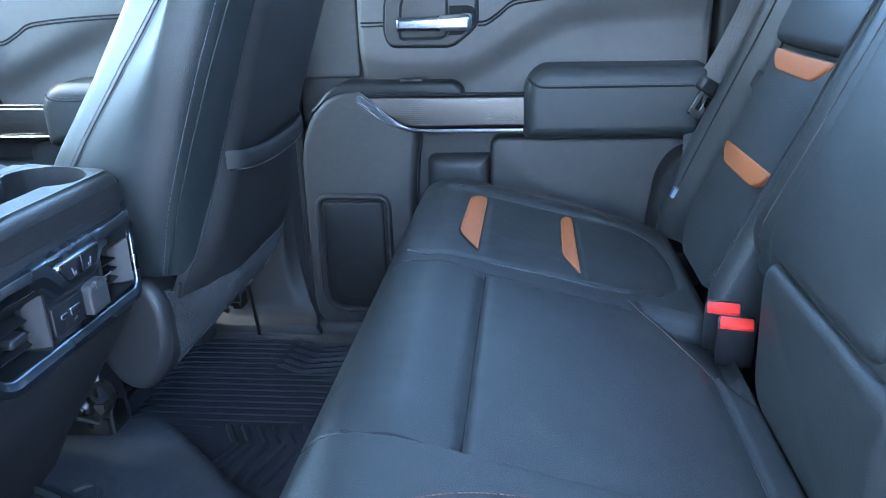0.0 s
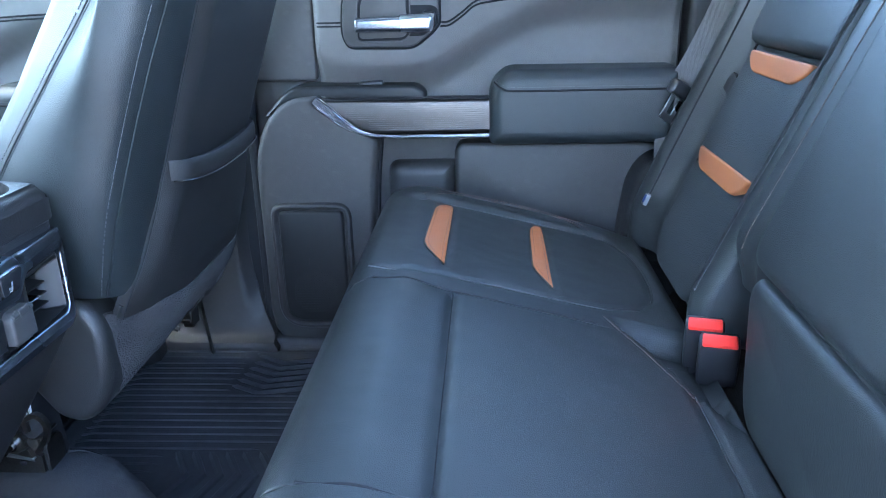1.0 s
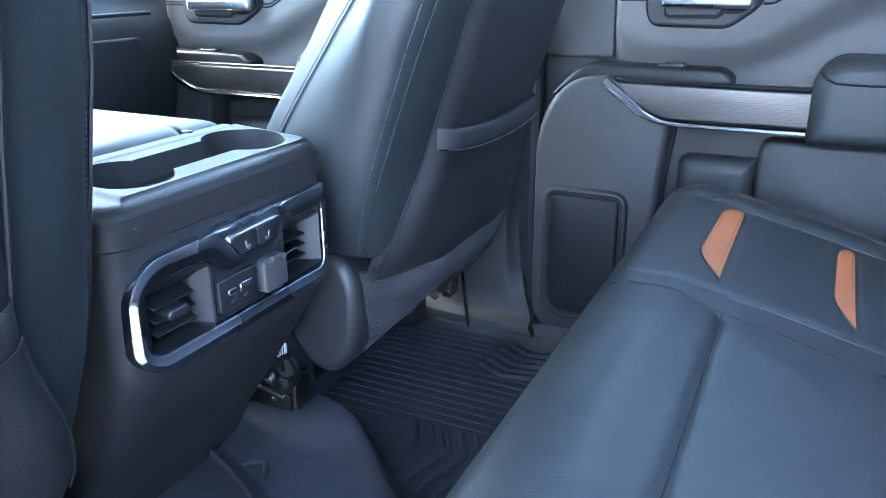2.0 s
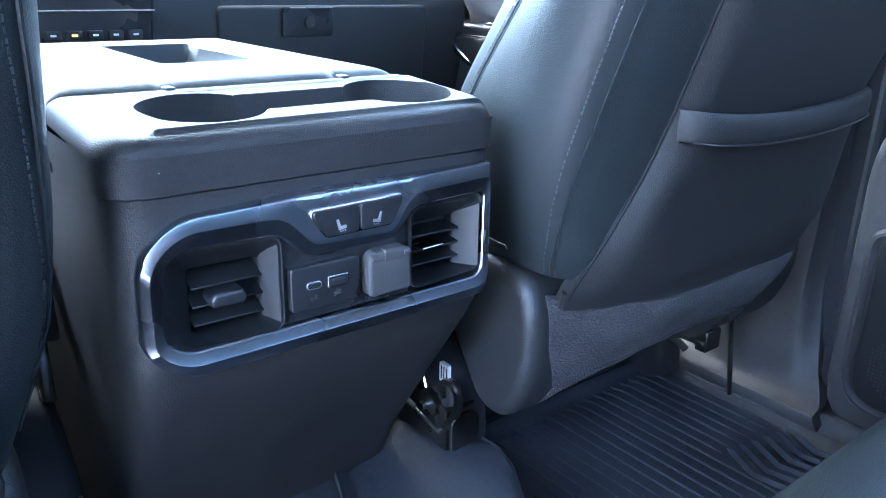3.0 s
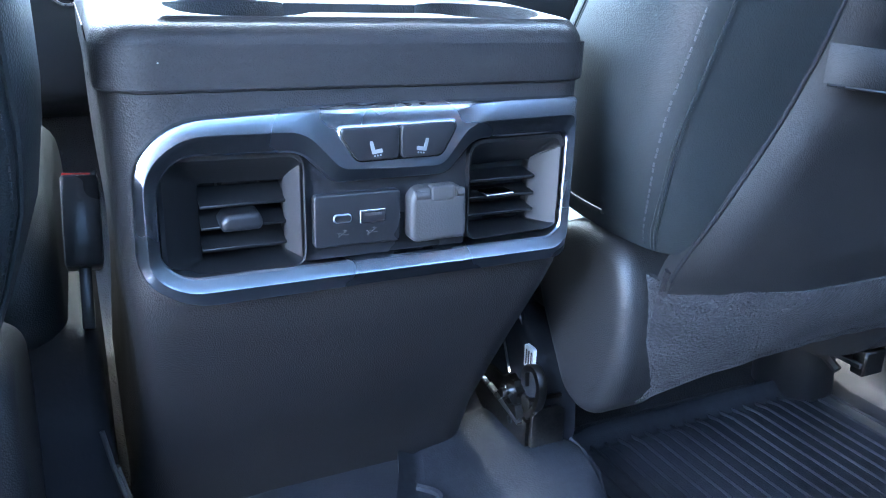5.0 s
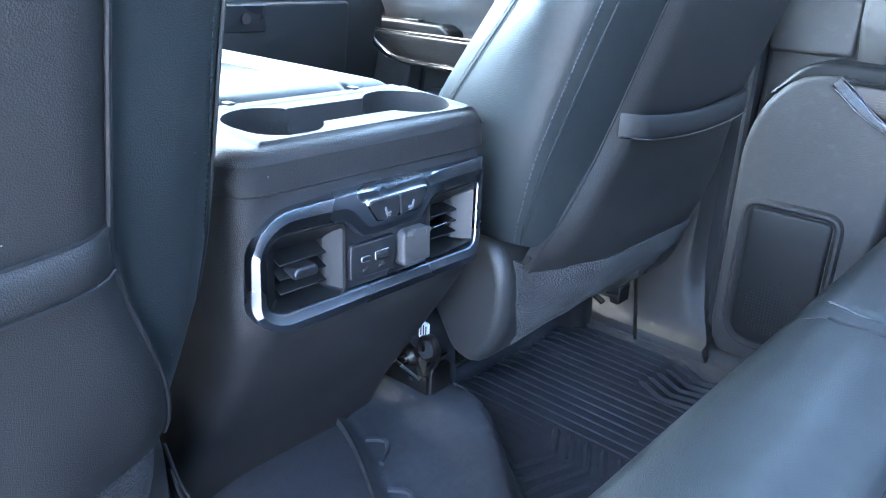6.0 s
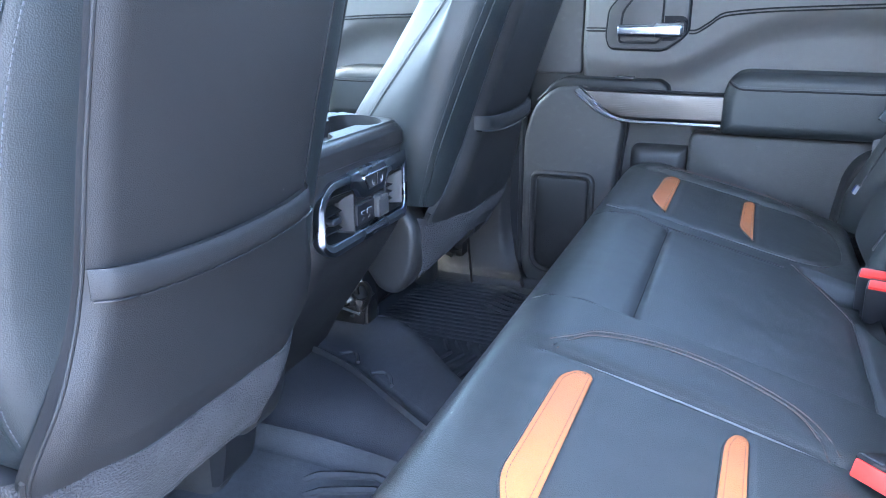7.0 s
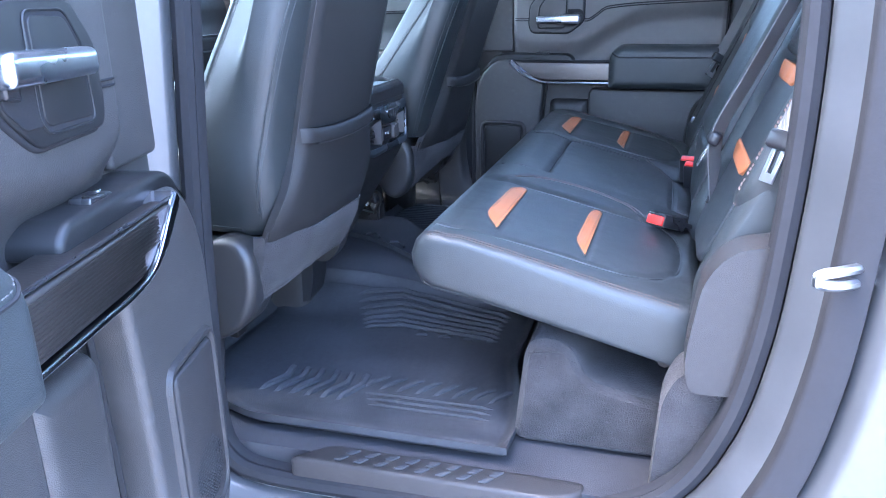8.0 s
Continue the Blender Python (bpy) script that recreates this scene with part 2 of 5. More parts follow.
def smooth(points, n=6):
    """Catmull-Rom through points."""
    p = [Vector(q) for q in points]
    p = [p[0] * 2 - p[1]] + p + [p[-1] * 2 - p[-2]]
    out = []
    for i in range(1, len(p) - 2):
        for j in range(n):
            t = j / n
            out.append(0.5 * ((2 * p[i]) + (p[i + 1] - p[i - 1]) * t + (2 * p[i - 1] - 5 * p[i] + 4 * p[i + 1] - p[i + 2]) * t * t + (3 * p[i] - p[i - 1] - 3 * p[i + 1] + p[i + 2]) * t ** 3))
    out.append(p[-2])
    return out


def box(x0, x1, y0, y1, z0, z1, e=0.004, seg=2):
    bm = bmesh.new()
    bmesh.ops.create_cube(bm, size=1.0)
    for v in bm.verts:
        v.co = ((x0 + x1) / 2 + v.co.x * (x1 - x0), (y0 + y1) / 2 + v.co.y * (y1 - y0), (z0 + z1) / 2 + v.co.z * (z1 - z0))
    if e:
        bmesh.ops.bevel(bm, geom=bm.edges, offset=e, segments=seg, affect='EDGES', profile=0.5)
    return bm


def joined(bms):
    out = bmesh.new()
    for b in bms:
        me = bpy.data.meshes.new("tmp")
        b.to_mesh(me)
        b.free()
        out.from_mesh(me)
        bpy.data.meshes.remove(me)
    return out


def moved(bm, m):
    bmesh.ops.transform(bm, matrix=m, verts=bm.verts)
    return bm


def sheet(fn, us, vs, thick=0.004, down=Vector((0, 0, -1))):
    """A surface fn(u, v) with thickness along down."""
    bm = bmesh.new()
    top = [[bm.verts.new(fn(u, v)) for v in vs] for u in us]
    low = [[bm.verts.new(Vector(fn(u, v)) + down * thick) for v in vs] for u in us]
    nu, nv = len(us), len(vs)
    for i in range(nu - 1):
        for j in range(nv - 1):
            bm.faces.new((top[i][j], top[i + 1][j], top[i + 1][j + 1], top[i][j + 1]))
            bm.faces.new((low[i][j], low[i][j + 1], low[i + 1][j + 1], low[i + 1][j]))
    for i in range(nu - 1):
        bm.faces.new((top[i][0], low[i][0], low[i + 1][0], top[i + 1][0]))
        bm.faces.new((top[i][-1], top[i + 1][-1], low[i + 1][-1], low[i][-1]))
    for j in range(nv - 1):
        bm.faces.new((top[0][j], top[0][j + 1], low[0][j + 1], low[0][j]))
        bm.faces.new((top[-1][j], low[-1][j], low[-1][j + 1], top[-1][j + 1]))
    return bm


def span(a, b, step):
    n = max(1, round(abs(b - a) / step))
    return [a + (b - a) * i / n for i in range(n + 1)]


def stitches(points, length=0.0030, gap=0.0014, r=0.0007, lift=Vector((0, 0, 0))):
    """A row of short thread stitches along a line."""
    pts = [Vector(p) + lift for p in points]
    out, carry = [], 0.0
    for a, b in zip(pts, pts[1:]):
        d = (b - a).length
        if d < 1e-6:
            continue
        s = carry
        while s + length < d:
            out.append(tube([a + (b - a) * (s / d), a + (b - a) * ((s + length / 2) / d) + Vector((0, 0, 0)), a + (b - a) * ((s + length) / d)], r, 4))
            s += length + gap
        carry = max(0.0, s - d)
    return joined(out)


def clamp(v, a=0.0, b=1.0):
    return max(a, min(b, v))


def ease(a, b, v):
    t = clamp((v - a) / (b - a))
    return t * t * (3 - 2 * t)


def lerp_at(xs, ys, x):
    return float(np.interp(x, xs, ys))


def seg_dist(px, py, line):
    best = 9.0
    for (ax, ay), (bx, by) in zip(line, line[1:]):
        dx, dy = bx - ax, by - ay
        t = clamp(((px - ax) * dx + (py - ay) * dy) / (dx * dx + dy * dy + 1e-12))
        best = min(best, math.hypot(px - ax - t * dx, py - ay - t * dy))
    return best


def tree_of(ob):
    """A search tree over a part's mesh, in world metres."""
    o = ORIGIN[ob]
    me = ob.data
    return BVHTree.FromPolygons([v.co + o for v in me.vertices], [tuple(p.vertices) for p in me.polygons])


def cast(tree, start, way, lift=0.0008):
    """The first point of a part's surface met from start along way, lifted a little off it; start itself where nothing is met."""
    way = Vector(way).normalized()
    hit, nrm, _, _ = tree.ray_cast(Vector(start), way)
    return hit - way * lift if hit else None


def strap(points, width, thick, side):
    """A flat webbing strap along points, with its width along side."""
    pts = smooth(points, 6)
    rings, k = [], len(pts)
    for i, p in enumerate(pts):
        t = (pts[min(i + 1, k - 1)] - pts[max(i - 1, 0)]).normalized()
        w = Vector(side)
        w = (w - t * w.dot(t)).normalized()
        n = t.cross(w)
        rings.append([p + w * a + n * b for a, b in ((-width / 2, -thick / 2), (-width / 2, thick / 2), (0, thick * 0.7), (width / 2, thick / 2), (width / 2, -thick / 2), (0, -thick * 0.7))])
    return loft(rings)


# ---- the setting: ground, floor, shell ----
def ground():
    bm = bmesh.new()
    bmesh.ops.create_grid(bm, x_segments=8, y_segments=8, size=400)
    bmesh.ops.translate(bm, verts=bm.verts, vec=(0, 0, -0.56))
    part("ground", bm, CONCRETE, None, "grey weathered concrete paving under the open truck door", kind="structure", category="ground")


ground()


def tunnel(x, y):
    """Height of the floor's middle hump over the flat foot wells."""
    h = 0.008 + 0.082 * ease(0.05, -0.45, x)
    k = ease(-0.47, -0.22, x)
    far = 1 - ease(0.232 - 0.17 * k, 0.262 - 0.10 * k, y)
    near = 1 - ease(0.04, 0.27, -y)
    return h * far * near


def floor_z(x, y):
    rise = 0.35 * ease(-1.25, -1.75, x)
    return 0.100 + tunnel(x, y) + rise


part("floor", sheet(lambda u, v: (u, v, floor_z(u, v)), span(-1.9, 0.62, 0.03), span(-0.74, 0.80, 0.02), 0.03), VINYL, None,
     "dark grained vinyl cab floor with a middle hump", category="floor", kind="structure")


part("front_carpet", sheet(lambda u, v: (u, v, floor_z(u, v) + 0.008), span(-1.85, -0.63, 0.05), span(-0.73, 0.79, 0.02), 0.006), CARPET, None,
     "charcoal carpet on the front cab floor", category="carpet", kind="structure")


def shell():
    """The cab round the seats: rear wall, roof, pillars, sills."""
    far = [
        ("wall_rear", box(0.62, 0.70, -0.84, 0.84, 0.05, 0.92, 0.01), SOFT, "dark trimmed rear wall behind the bench"),
        ("wall_front", box(-2.05, -1.95, -0.84, 0.84, 0.05, 0.85, 0.01), PLASTIC, "dark bulkhead in front of the dashboard"),
    ]
    for name, bm, mat, label in far:
        part(name, bm, mat, None, label, category="wall", kind="structure")
    part("ceiling", sheet(lambda u, v: (u, v, 1.36 - 0.09 * (v / 0.7) ** 4 - 0.10 * ease(-1.0, -1.5, u) - 0.06 * ease(0.3, 0.7, u)), span(-1.35, 0.66, 0.08), span(-0.80, 0.80, 0.05), -0.03), ROOFCLOTH, None,
         "grey cloth headliner of the cab", category="ceiling", kind="structure")
    for y0, y1, x0, x1 in ((0.79, 0.92, -1.90, 0.62), (-0.92, -0.755, -1.90, -0.44)):
        part("sill", box(x0, x1, y0, y1, -0.10, 0.062, 0.008), SEAL, None, "dark painted rocker sill under the doors", category="sill", kind="structure")
    back_glass = [(-0.70, 0.925), (-0.66, 1.215), (0.66, 1.215), (0.70, 0.925)]
    part("window_rear", slab(back_glass, 0.05, 0.0, 0.005, lambda a, b, d: (0.66 + d - 0.10 * (b - 0.92), a, b), e1=0.001), REARGLASS, None, "dark tinted glass of the rear cab window", category="window", kind="structure")
    screen = [(-0.74, 0.0), (-0.62, 0.76), (0.62, 0.76), (0.74, 0.0)]
    part("window_front", slab(screen, 0.04, 0.0, 0.005, lambda a, b, d: (-1.955 + b * 0.83, a, 0.845 + b * 0.557 + d), e1=0.001), CLEARGLASS, None, "raked clear windscreen over the dashboard", category="window", kind="structure")
    # pillars between roof and belt line
    for s in (1, -1):
        for nm, a, b, w in (("pillar_front", (-1.95, 0.80 * s, 0.85), (-1.32, 0.69 * s, 1.28), 0.05), ("pillar_middle", (-0.44, 0.80 * s, 0.86), (-0.42, 0.68 * s, 1.30), 0.06), ("pillar_rear", (0.52, 0.80 * s, 0.86), (0.44, 0.68 * s, 1.30), 0.09)):
            a, b = Vector(a), Vector(b)
            ring = [(-w, -0.03), (w, -0.03), (w, 0.03), (-w, 0.03)]
            rr = rounded(ring, 0.015, 4)
            part(nm, loft([[(p.x + i, p.y + j, p.z) for i, j in rr] for p in (a, b)]), SOFT, None, "grey trimmed roof pillar between the side windows", category="pillar", kind="structure")


shell()


def far_side():
    """Fixed trim of the far side between the doors and along the sill."""
    # middle pillar lower trim, with its flared foot
    def pill(z, q):
        w0 = lerp_at([0.10, 0.16, 0.30, 0.90], [-0.66, -0.60, -0.53, -0.50], z)
        w1 = lerp_at([0.085, 0.12, 0.145, 0.18, 0.24, 0.32, 0.5, 0.9], [-0.330, -0.338, -0.352, -0.374, -0.392, -0.398, -0.392, -0.385], z)
        y = lerp_at([0.09, 0.134, 0.139, 0.16, 0.24, 0.60, 0.90], [0.713, 0.716, 0.742, 0.756, 0.769, 0.778, 0.778], z) - 0.030 * ease(0.0, 0.45, q) + 0.022 * ease(0.86, 1.0, q) * ease(0.14, 0.22, z)
        return (w0 + (w1 - w0) * q, y, z)
    part("wall_pillar_trim", sheet(pill, [0.085, 0.10, 0.12, 0.131, 0.1345, 0.1385, 0.144, 0.155, 0.17, 0.19, 0.22, 0.26, 0.3, 0.45, 0.6, 0.75, 0.9], span(0, 1, 0.04), 0.02, Vector((0, 1, 0))), PLASTIC, None,
         "grey moulded lower trim of the middle door pillar", category="pillar trim", kind="structure")
    part("wall_pillar_core", box(-0.55, -0.3655, 0.764, 0.90, 0.0, 0.90, 0.002), SEAL, None, "dark metal core of the middle door pillar", category="pillar", kind="structure")
    part("pillar_seal", tube([(-0.364, 0.750, 0.125), (-0.3645, 0.752, 0.30), (-0.3645, 0.755, 0.60), (-0.3645, 0.757, 0.90)], 0.0085, 8), SEAL, None, "black rubber seal along the closed door's edge", category="seal", kind="structure")
    for x0, x1 in ((-0.66, 0.40), (-1.75, -0.66)):
        prof = [(0.70, 0.09), (0.715, 0.125), (0.74, 0.135), (0.80, 0.135), (0.80, 0.02), (0.70, 0.02)]
        part("sill_trim", loft([[(x, y, z) for y, z in rounded(prof, 0.006, 3)] for x in (x0, x1 - 0.003)]), PLASTIC, None, "dark plastic sill trim along the closed door", category="sill", kind="structure")
    # trim behind the rear door, beside the seat back
    part("wall_quarter_trim", slab([(0.40, 0.09), (0.40, 0.90), (0.64, 0.90), (0.64, 0.09)], 0.01, -0.06, 0.0, lambda a, b, d: (a, 0.76 - d, b), e1=0.01), PLASTIC, None,
         "dark plastic quarter trim beside the rear seat back", category="trim", kind="structure")


far_side()


def side_closures():
    """Body metal behind the doors' cut-away lower corners."""
    for s, x0, x1 in ((1, -0.72, -0.47), (-1, -0.72, -0.47), (1, 0.18, 0.46)):
        y0, y1 = sorted((s * 0.795, s * 0.868))
        part("wall_body_side", box(x0, x1, y0, y1, 0.03, 0.46, 0.004), SEAL, None, "dark painted body metal at the foot of the door pillar", category="body panel", kind="structure")


side_closures()

OPENING = smooth([(0.375, 0, 0.98), (0.388, 0, 0.80), (0.391, 0, 0.65), (0.385, 0, 0.507), (0.373, 0, 0.376), (0.345, 0, 0.252), (0.29, 0, 0.150), (0.20, 0, 0.092), (0.08, 0, 0.070), (-0.15, 0, 0.064), (-0.32, 0, 0.064),
                  (-0.385, 0, 0.085), (-0.408, 0, 0.15), (-0.405, 0, 0.35), (-0.395, 0, 0.53), (-0.375, 0, 0.78), (-0.36, 0, 0.98)], 5)


def frame_sweep(section):
    """Sweep a section of (outward offset, y) round the door opening."""
    rings, k = [], len(OPENING)
    for i in range(k):
        t = OPENING[min(i + 1, k - 1)] - OPENING[max(i - 1, 0)]
        t.normalize()
        nrm = Vector((-t.z, 0, t.x))
        if nrm.dot(OPENING[i] - Vector((0, 0, 0.6))) < 0:
            nrm = -nrm
        rings.append([(OPENING[i].x + nrm.x * o, y, OPENING[i].z + nrm.z * o) for o, y in section])
    return loft(rings)


def near_opening():
    """The open doorway on the near side: seal, painted jamb, outer skin."""
    seal = thing("door_seal", (0, -0.76, 0.05), "black rubber seal round the open doorway", "door seal", kind="structure")
    circ = lambda o, y, r, n=8: [(o + r * math.cos(q * 2 * math.pi / n), y + r * math.sin(q * 2 * math.pi / n)) for q in range(n)]
    part("seal_bead", frame_sweep(circ(0.004, -0.765, 0.014)), SEAL, seal)
    part("seal_lip", frame_sweep(rounded([(-0.010, -0.738), (0.004, -0.738), (0.004, -0.760), (-0.006, -0.760)], 0.004, 3)), SEAL, seal)
    jamb = thing("door_jamb", (0, -0.8, 0.0), "silver painted door jamb of the truck cab", "door jamb", kind="structure")
    part("inner_flange", frame_sweep(rounded([(0.016, -0.77), (0.044, -0.780), (0.050, -0.792), (0.050, -0.83), (0.040, -0.82), (0.016, -0.79)], 0.005, 3)), PAINT, jamb)
    # the gutter's shade is put into its colour: seal black, not silver paint
    part("gutter", frame_sweep(rounded([(0.044, -0.805), (0.082, -0.840), (0.080, -0.865), (0.044, -0.85)], 0.005, 3)), SEAL, jamb, "jamb gutter with its shadow put into a dark colour")
    part("outer_skin", frame_sweep(rounded([(0.078, -0.835), (0.100, -0.885), (0.34, -0.915), (0.34, -0.82), (0.088, -0.815)], 0.010, 3)), PAINT, jamb)
    # striker on the rear jamb
    st = thing("door_striker", (0.43, -0.80, 0.45), "bright zinc door striker bolted to the jamb", "striker")
    part("plate", slab([(-0.018, -0.034), (0.014, -0.034), (0.018, 0.0), (0.014, 0.034), (-0.018, 0.034)], 0.012, 0, 0.005, lambda a, b, d: (0.458 + a, -0.840 - d, 0.498 + b), e1=0.001), ZINC, st)
    part("loop", tube(smooth([(0.466, -0.842, 0.507), (0.432, -0.868, 0.507), (0.411, -0.876, 0.504), (0.408, -0.878, 0.499), (0.411, -0.876, 0.494), (0.432, -0.868, 0.491), (0.466, -0.842, 0.491)], 4), 0.006), ZINC, st)
    for z in (0.523, 0.473):
        part("bolt", tube([(0.458, -0.842, z), (0.458, -0.852, z)], 0.007, 6), ZINC, st)
    # scuff plate on the sill
    sp = thing("scuff_plate", (-0.05, -0.72, 0.08), "black ribbed plastic scuff plate on the door sill", "scuff plate")
    part("plate", slab([(-0.285, -0.768), (0.13, -0.768), (0.17, -0.742), (0.17, -0.716), (-0.230, -0.716)], 0.012, 0.050, 0.1035, lambda a, b, d: (a, b, d), e1=0.006), PLASTIC, sp)
    rib = [slab([(x - g, y), (x + 0.012 - g, y), (x + 0.022 - g, y + 0.014), (x + 0.010 - g, y + 0.014)], 0.002, 0.1025, 0.1060, lambda a, b, d: (a, b, d), e1=0.0015, n=3) for y, g in ((-0.757, 0.012), (-0.739, 0.0)) for x in span(-0.20, 0.03, 0.033)]
    for b in rib:
        part("rib", b, RUBBER, sp)
    part("wall_quarter_panel", slab([(0.33, 0.06), (0.40, 0.20), (0.42, 0.50), (0.50, 0.80), (0.64, 0.88), (0.64, 0.06)], 0.01, 0.0, 0.03, lambda a, b, d: (a, -0.775 + d, b), e1=0.01), PLASTIC, None, "dark plastic quarter panel behind the seat", category="trim", kind="structure")


def quarter(s):
    """Rounded plastic cover between the bench and the door opening."""
    prof = [(0.302, 0.286), (0.292, 0.312), (0.292, 0.345), (0.305, 0.440), (0.334, 0.482), (0.40, 0.495), (0.47, 0.50), (0.47, 0.290)]
    part("quarter_cover", slab(prof, [0.01, 0.02, 0.03, 0.04, 0.03, 0.02, 0.01, 0.01], 0.0, 0.092, lambda a, b, d: (a, s * (0.752 - d), b), e1=0.035, m=6, n=7), PLASTIC, None,
         "rounded dark plastic cover beside the rear bench", category="trim", kind="structure")
    part("wall_quarter_lower", slab([(0.258, 0.098), (0.268, 0.260), (0.290, 0.305), (0.46, 0.305), (0.46, 0.098)], [0.004, 0.02, 0.02, 0.004, 0.004], 0.0, 0.090, lambda a, b, d: (a, s * (0.730 - d), b), e1=0.020, m=5), CARPET, None,
         "charcoal carpeted lower corner behind the bench base", category="trim", kind="structure")


quarter(1)
quarter(-1)
near_opening()


# ---- doors ----
def door(name, place, label, wide=0.76, window=True, upper_mat=None, grip=(0.0, 0.0, 0.0), pane=None, plate=None):
    """A trimmed truck door. place maps (u from the hinge edge, v into the cab, z) to the world."""
    at = place(wide / 2, 0, 0.1)
    d = thing(name, at, label, "door", kind="structure")
    P = lambda a, b, q: place(a, q, b)
    W = wide
    outline = [(0.0, 0.06), (0.0, 0.88), (W, 0.88), (W, 0.40), (W - 0.03, 0.26), (W - 0.10, 0.13), (W - 0.17, 0.06)]
    part("outer_skin", slab([(0.005, 0.0)] + outline[1:3] + [(W, 0.36), (W - 0.05, 0.20), (W - 0.14, 0.05), (W - 0.22, 0.0)], 0.02, -0.125, -0.05, P, e0=0.012, e1=0.008), PAINT, d, "silver painted outer door skin")
    part("edge_seal", tube([place(a, -0.035, b) for a, b in rounded(outline, 0.03, 4)], 0.011, 6, closed=True), SEAL, d)
    part("base_panel", slab(outline, 0.03, -0.05, 0.0, P, e1=0.010), LOWERTRIM, d)
    # padded upper with the stitched ledge
    foot_a, foot_z = [0.128, 0.155, 0.22, 0.33, 0.375, 0.43, 0.50, 0.62, W], [0.650, 0.634, 0.622, 0.630, 0.655, 0.690, 0.728, 0.740, 0.740]

    def padded(a, b):
        k = ease(-0.062, 0.020, b - lerp_at(foot_a, foot_z, a))
        edge = 0.012 * (1 - ease(0.0, 0.012, min(a - 0.127, W - 0.006 - a)))
        return Vector(place(a, 0.0035 + 0.031 * k * k * (1.6 - 0.6 * k) - edge * (0.25 + 0.75 * k), b))
    outward = Vector(place(0, -1, 0)) - Vector(place(0, 0, 0))
    grid = sorted(set(span(0.127, 0.15, 0.003) + span(0.15, W - 0.03, 0.012) + span(W - 0.03, W - 0.006, 0.003)))
    # pad tone stands in for light: pale by default, dark on the open door
    upper = part("upper_pad", sheet(padded, grid, span(0.560, 0.885, 0.008), 0.03, outward), upper_mat or LITTRIM, d)
    line = smooth([(0.346, 0, 0.704), (0.362, 0, 0.706), (0.385, 0, 0.721), (0.405, 0, 0.736), (0.432, 0, 0.742), (0.50, 0, 0.748), (0.62, 0, 0.753), (W - 0.01, 0, 0.757)], 6)
    for g in (-0.0032, 0.0032):
        part("ledge_seam", tube([place(p.x, 0.0348, p.z + g) for p in line], 0.0017, 5), SEAL, upper)
    part("stitching", stitches([place(p.x, 0.0356, p.z) for p in line], 0.0034, 0.0020), THREAD, upper)
    for z in (0.704, 0.710):
        part("seam", tube([place(0.134, 0.0325, z), place(0.142, 0.0352, z), place(0.176, 0.0352, z)], 0.0014, 5), SEAL, upper)
    part("corner_panel", slab([(0.004, 0.61), (0.004, 0.885), (0.124, 0.885), (0.124, 0.61)], 0.01, 0.0, 0.012, P, e1=0.006), LOWERTRIM, d)
    # inner handle in its bezel
    bz = [(0.185, 0.665), (0.300, 0.663), (0.336, 0.690), (0.348, 0.705), (0.348, 0.775), (0.315, 0.79), (0.215, 0.79), (0.178, 0.75), (0.174, 0.69)]
    bezel = part("handle_bezel", slab(bz, 0.014, 0.026, 0.0385, P, e1=0.004), SEAL, d, "black handle surround")
    part("recess_plate", slab(offset(bz, 0.0045), 0.012, 0.036, 0.0425, P, e1=0.003), plate or GREYPLASTIC, bezel)
    well = [(0.203, 0.678), (0.284, 0.678), (0.296, 0.690), (0.296, 0.778), (0.232, 0.778), (0.207, 0.745)]
    # raised dark outline in place of the shade round the pull recess
    part("pull_pocket", slab(well, 0.011, 0.042, 0.0432, P, e1=0.0006), SEAL, bezel, "dark ring put in for the pull recess's shade")
    part("pocket_floor", slab(offset(well, 0.0065), 0.009, 0.043, 0.0446, P, e1=0.0012), plate or GREYPLASTIC, bezel)
    part("pocket_lip", tube([place(a, 0.0430, b) for a, b in rounded(well, 0.011, 5)], 0.0014, 6, True), plate or GREYPLASTIC, bezel)
    pod = [(0.290, 0.686), (0.318, 0.686), (0.343, 0.706), (0.343, 0.730), (0.332, 0.736), (0.290, 0.736)]
    # dark plate painted in for the shade at the handle's hinge end
    part("recess_shade", slab(pod, 0.006, 0.042, 0.0440, P, e1=0.001), SEAL, bezel)
    part("hinge_block", slab([(a + grip[0] * 0.5, b + grip[1] * 0.5) for a, b in ((0.318, 0.696), (0.339, 0.700), (0.339, 0.724), (0.318, 0.727))], 0.004, 0.043, 0.052, P, e1=0.003), GLOSS, bezel)
    handle = part("door_handle", slab([(a + grip[0] + (grip[2] if a > 0.3 else 0), b + grip[1]) for a, b in ((0.202, 0.694), (0.332, 0.694), (0.335, 0.700), (0.335, 0.718), (0.325, 0.722), (0.202, 0.718))], 0.006, 0.046, 0.066, P, e0=0.006, e1=0.008, m=4), HANDLE, bezel, "satin chrome pull handle")
    # front lower panel with the speaker
    low = [(0.008, 0.105), (0.008, 0.48), (0.030, 0.545), (0.075, 0.590), (0.150, 0.594), (0.205, 0.545), (0.234, 0.518), (0.224, 0.44), (0.216, 0.30), (0.214, 0.105)]
    lower = part("lower_front_panel", slab(low, [0.075, 0.04, 0.04, 0.04, 0.02, 0.03, 0.02, 0.05, 0.05, 0.06], 0.0, 0.058, P, e1=0.012, m=5), LOWERTRIM, d)
    part("panel_gap", tube([place(a, 0.012, b) for a, b in rounded(low, [0.075, 0.04, 0.04, 0.04, 0.02, 0.03, 0.02, 0.05, 0.05, 0.06], 5)], 0.005, 6, True), SEAL, d)
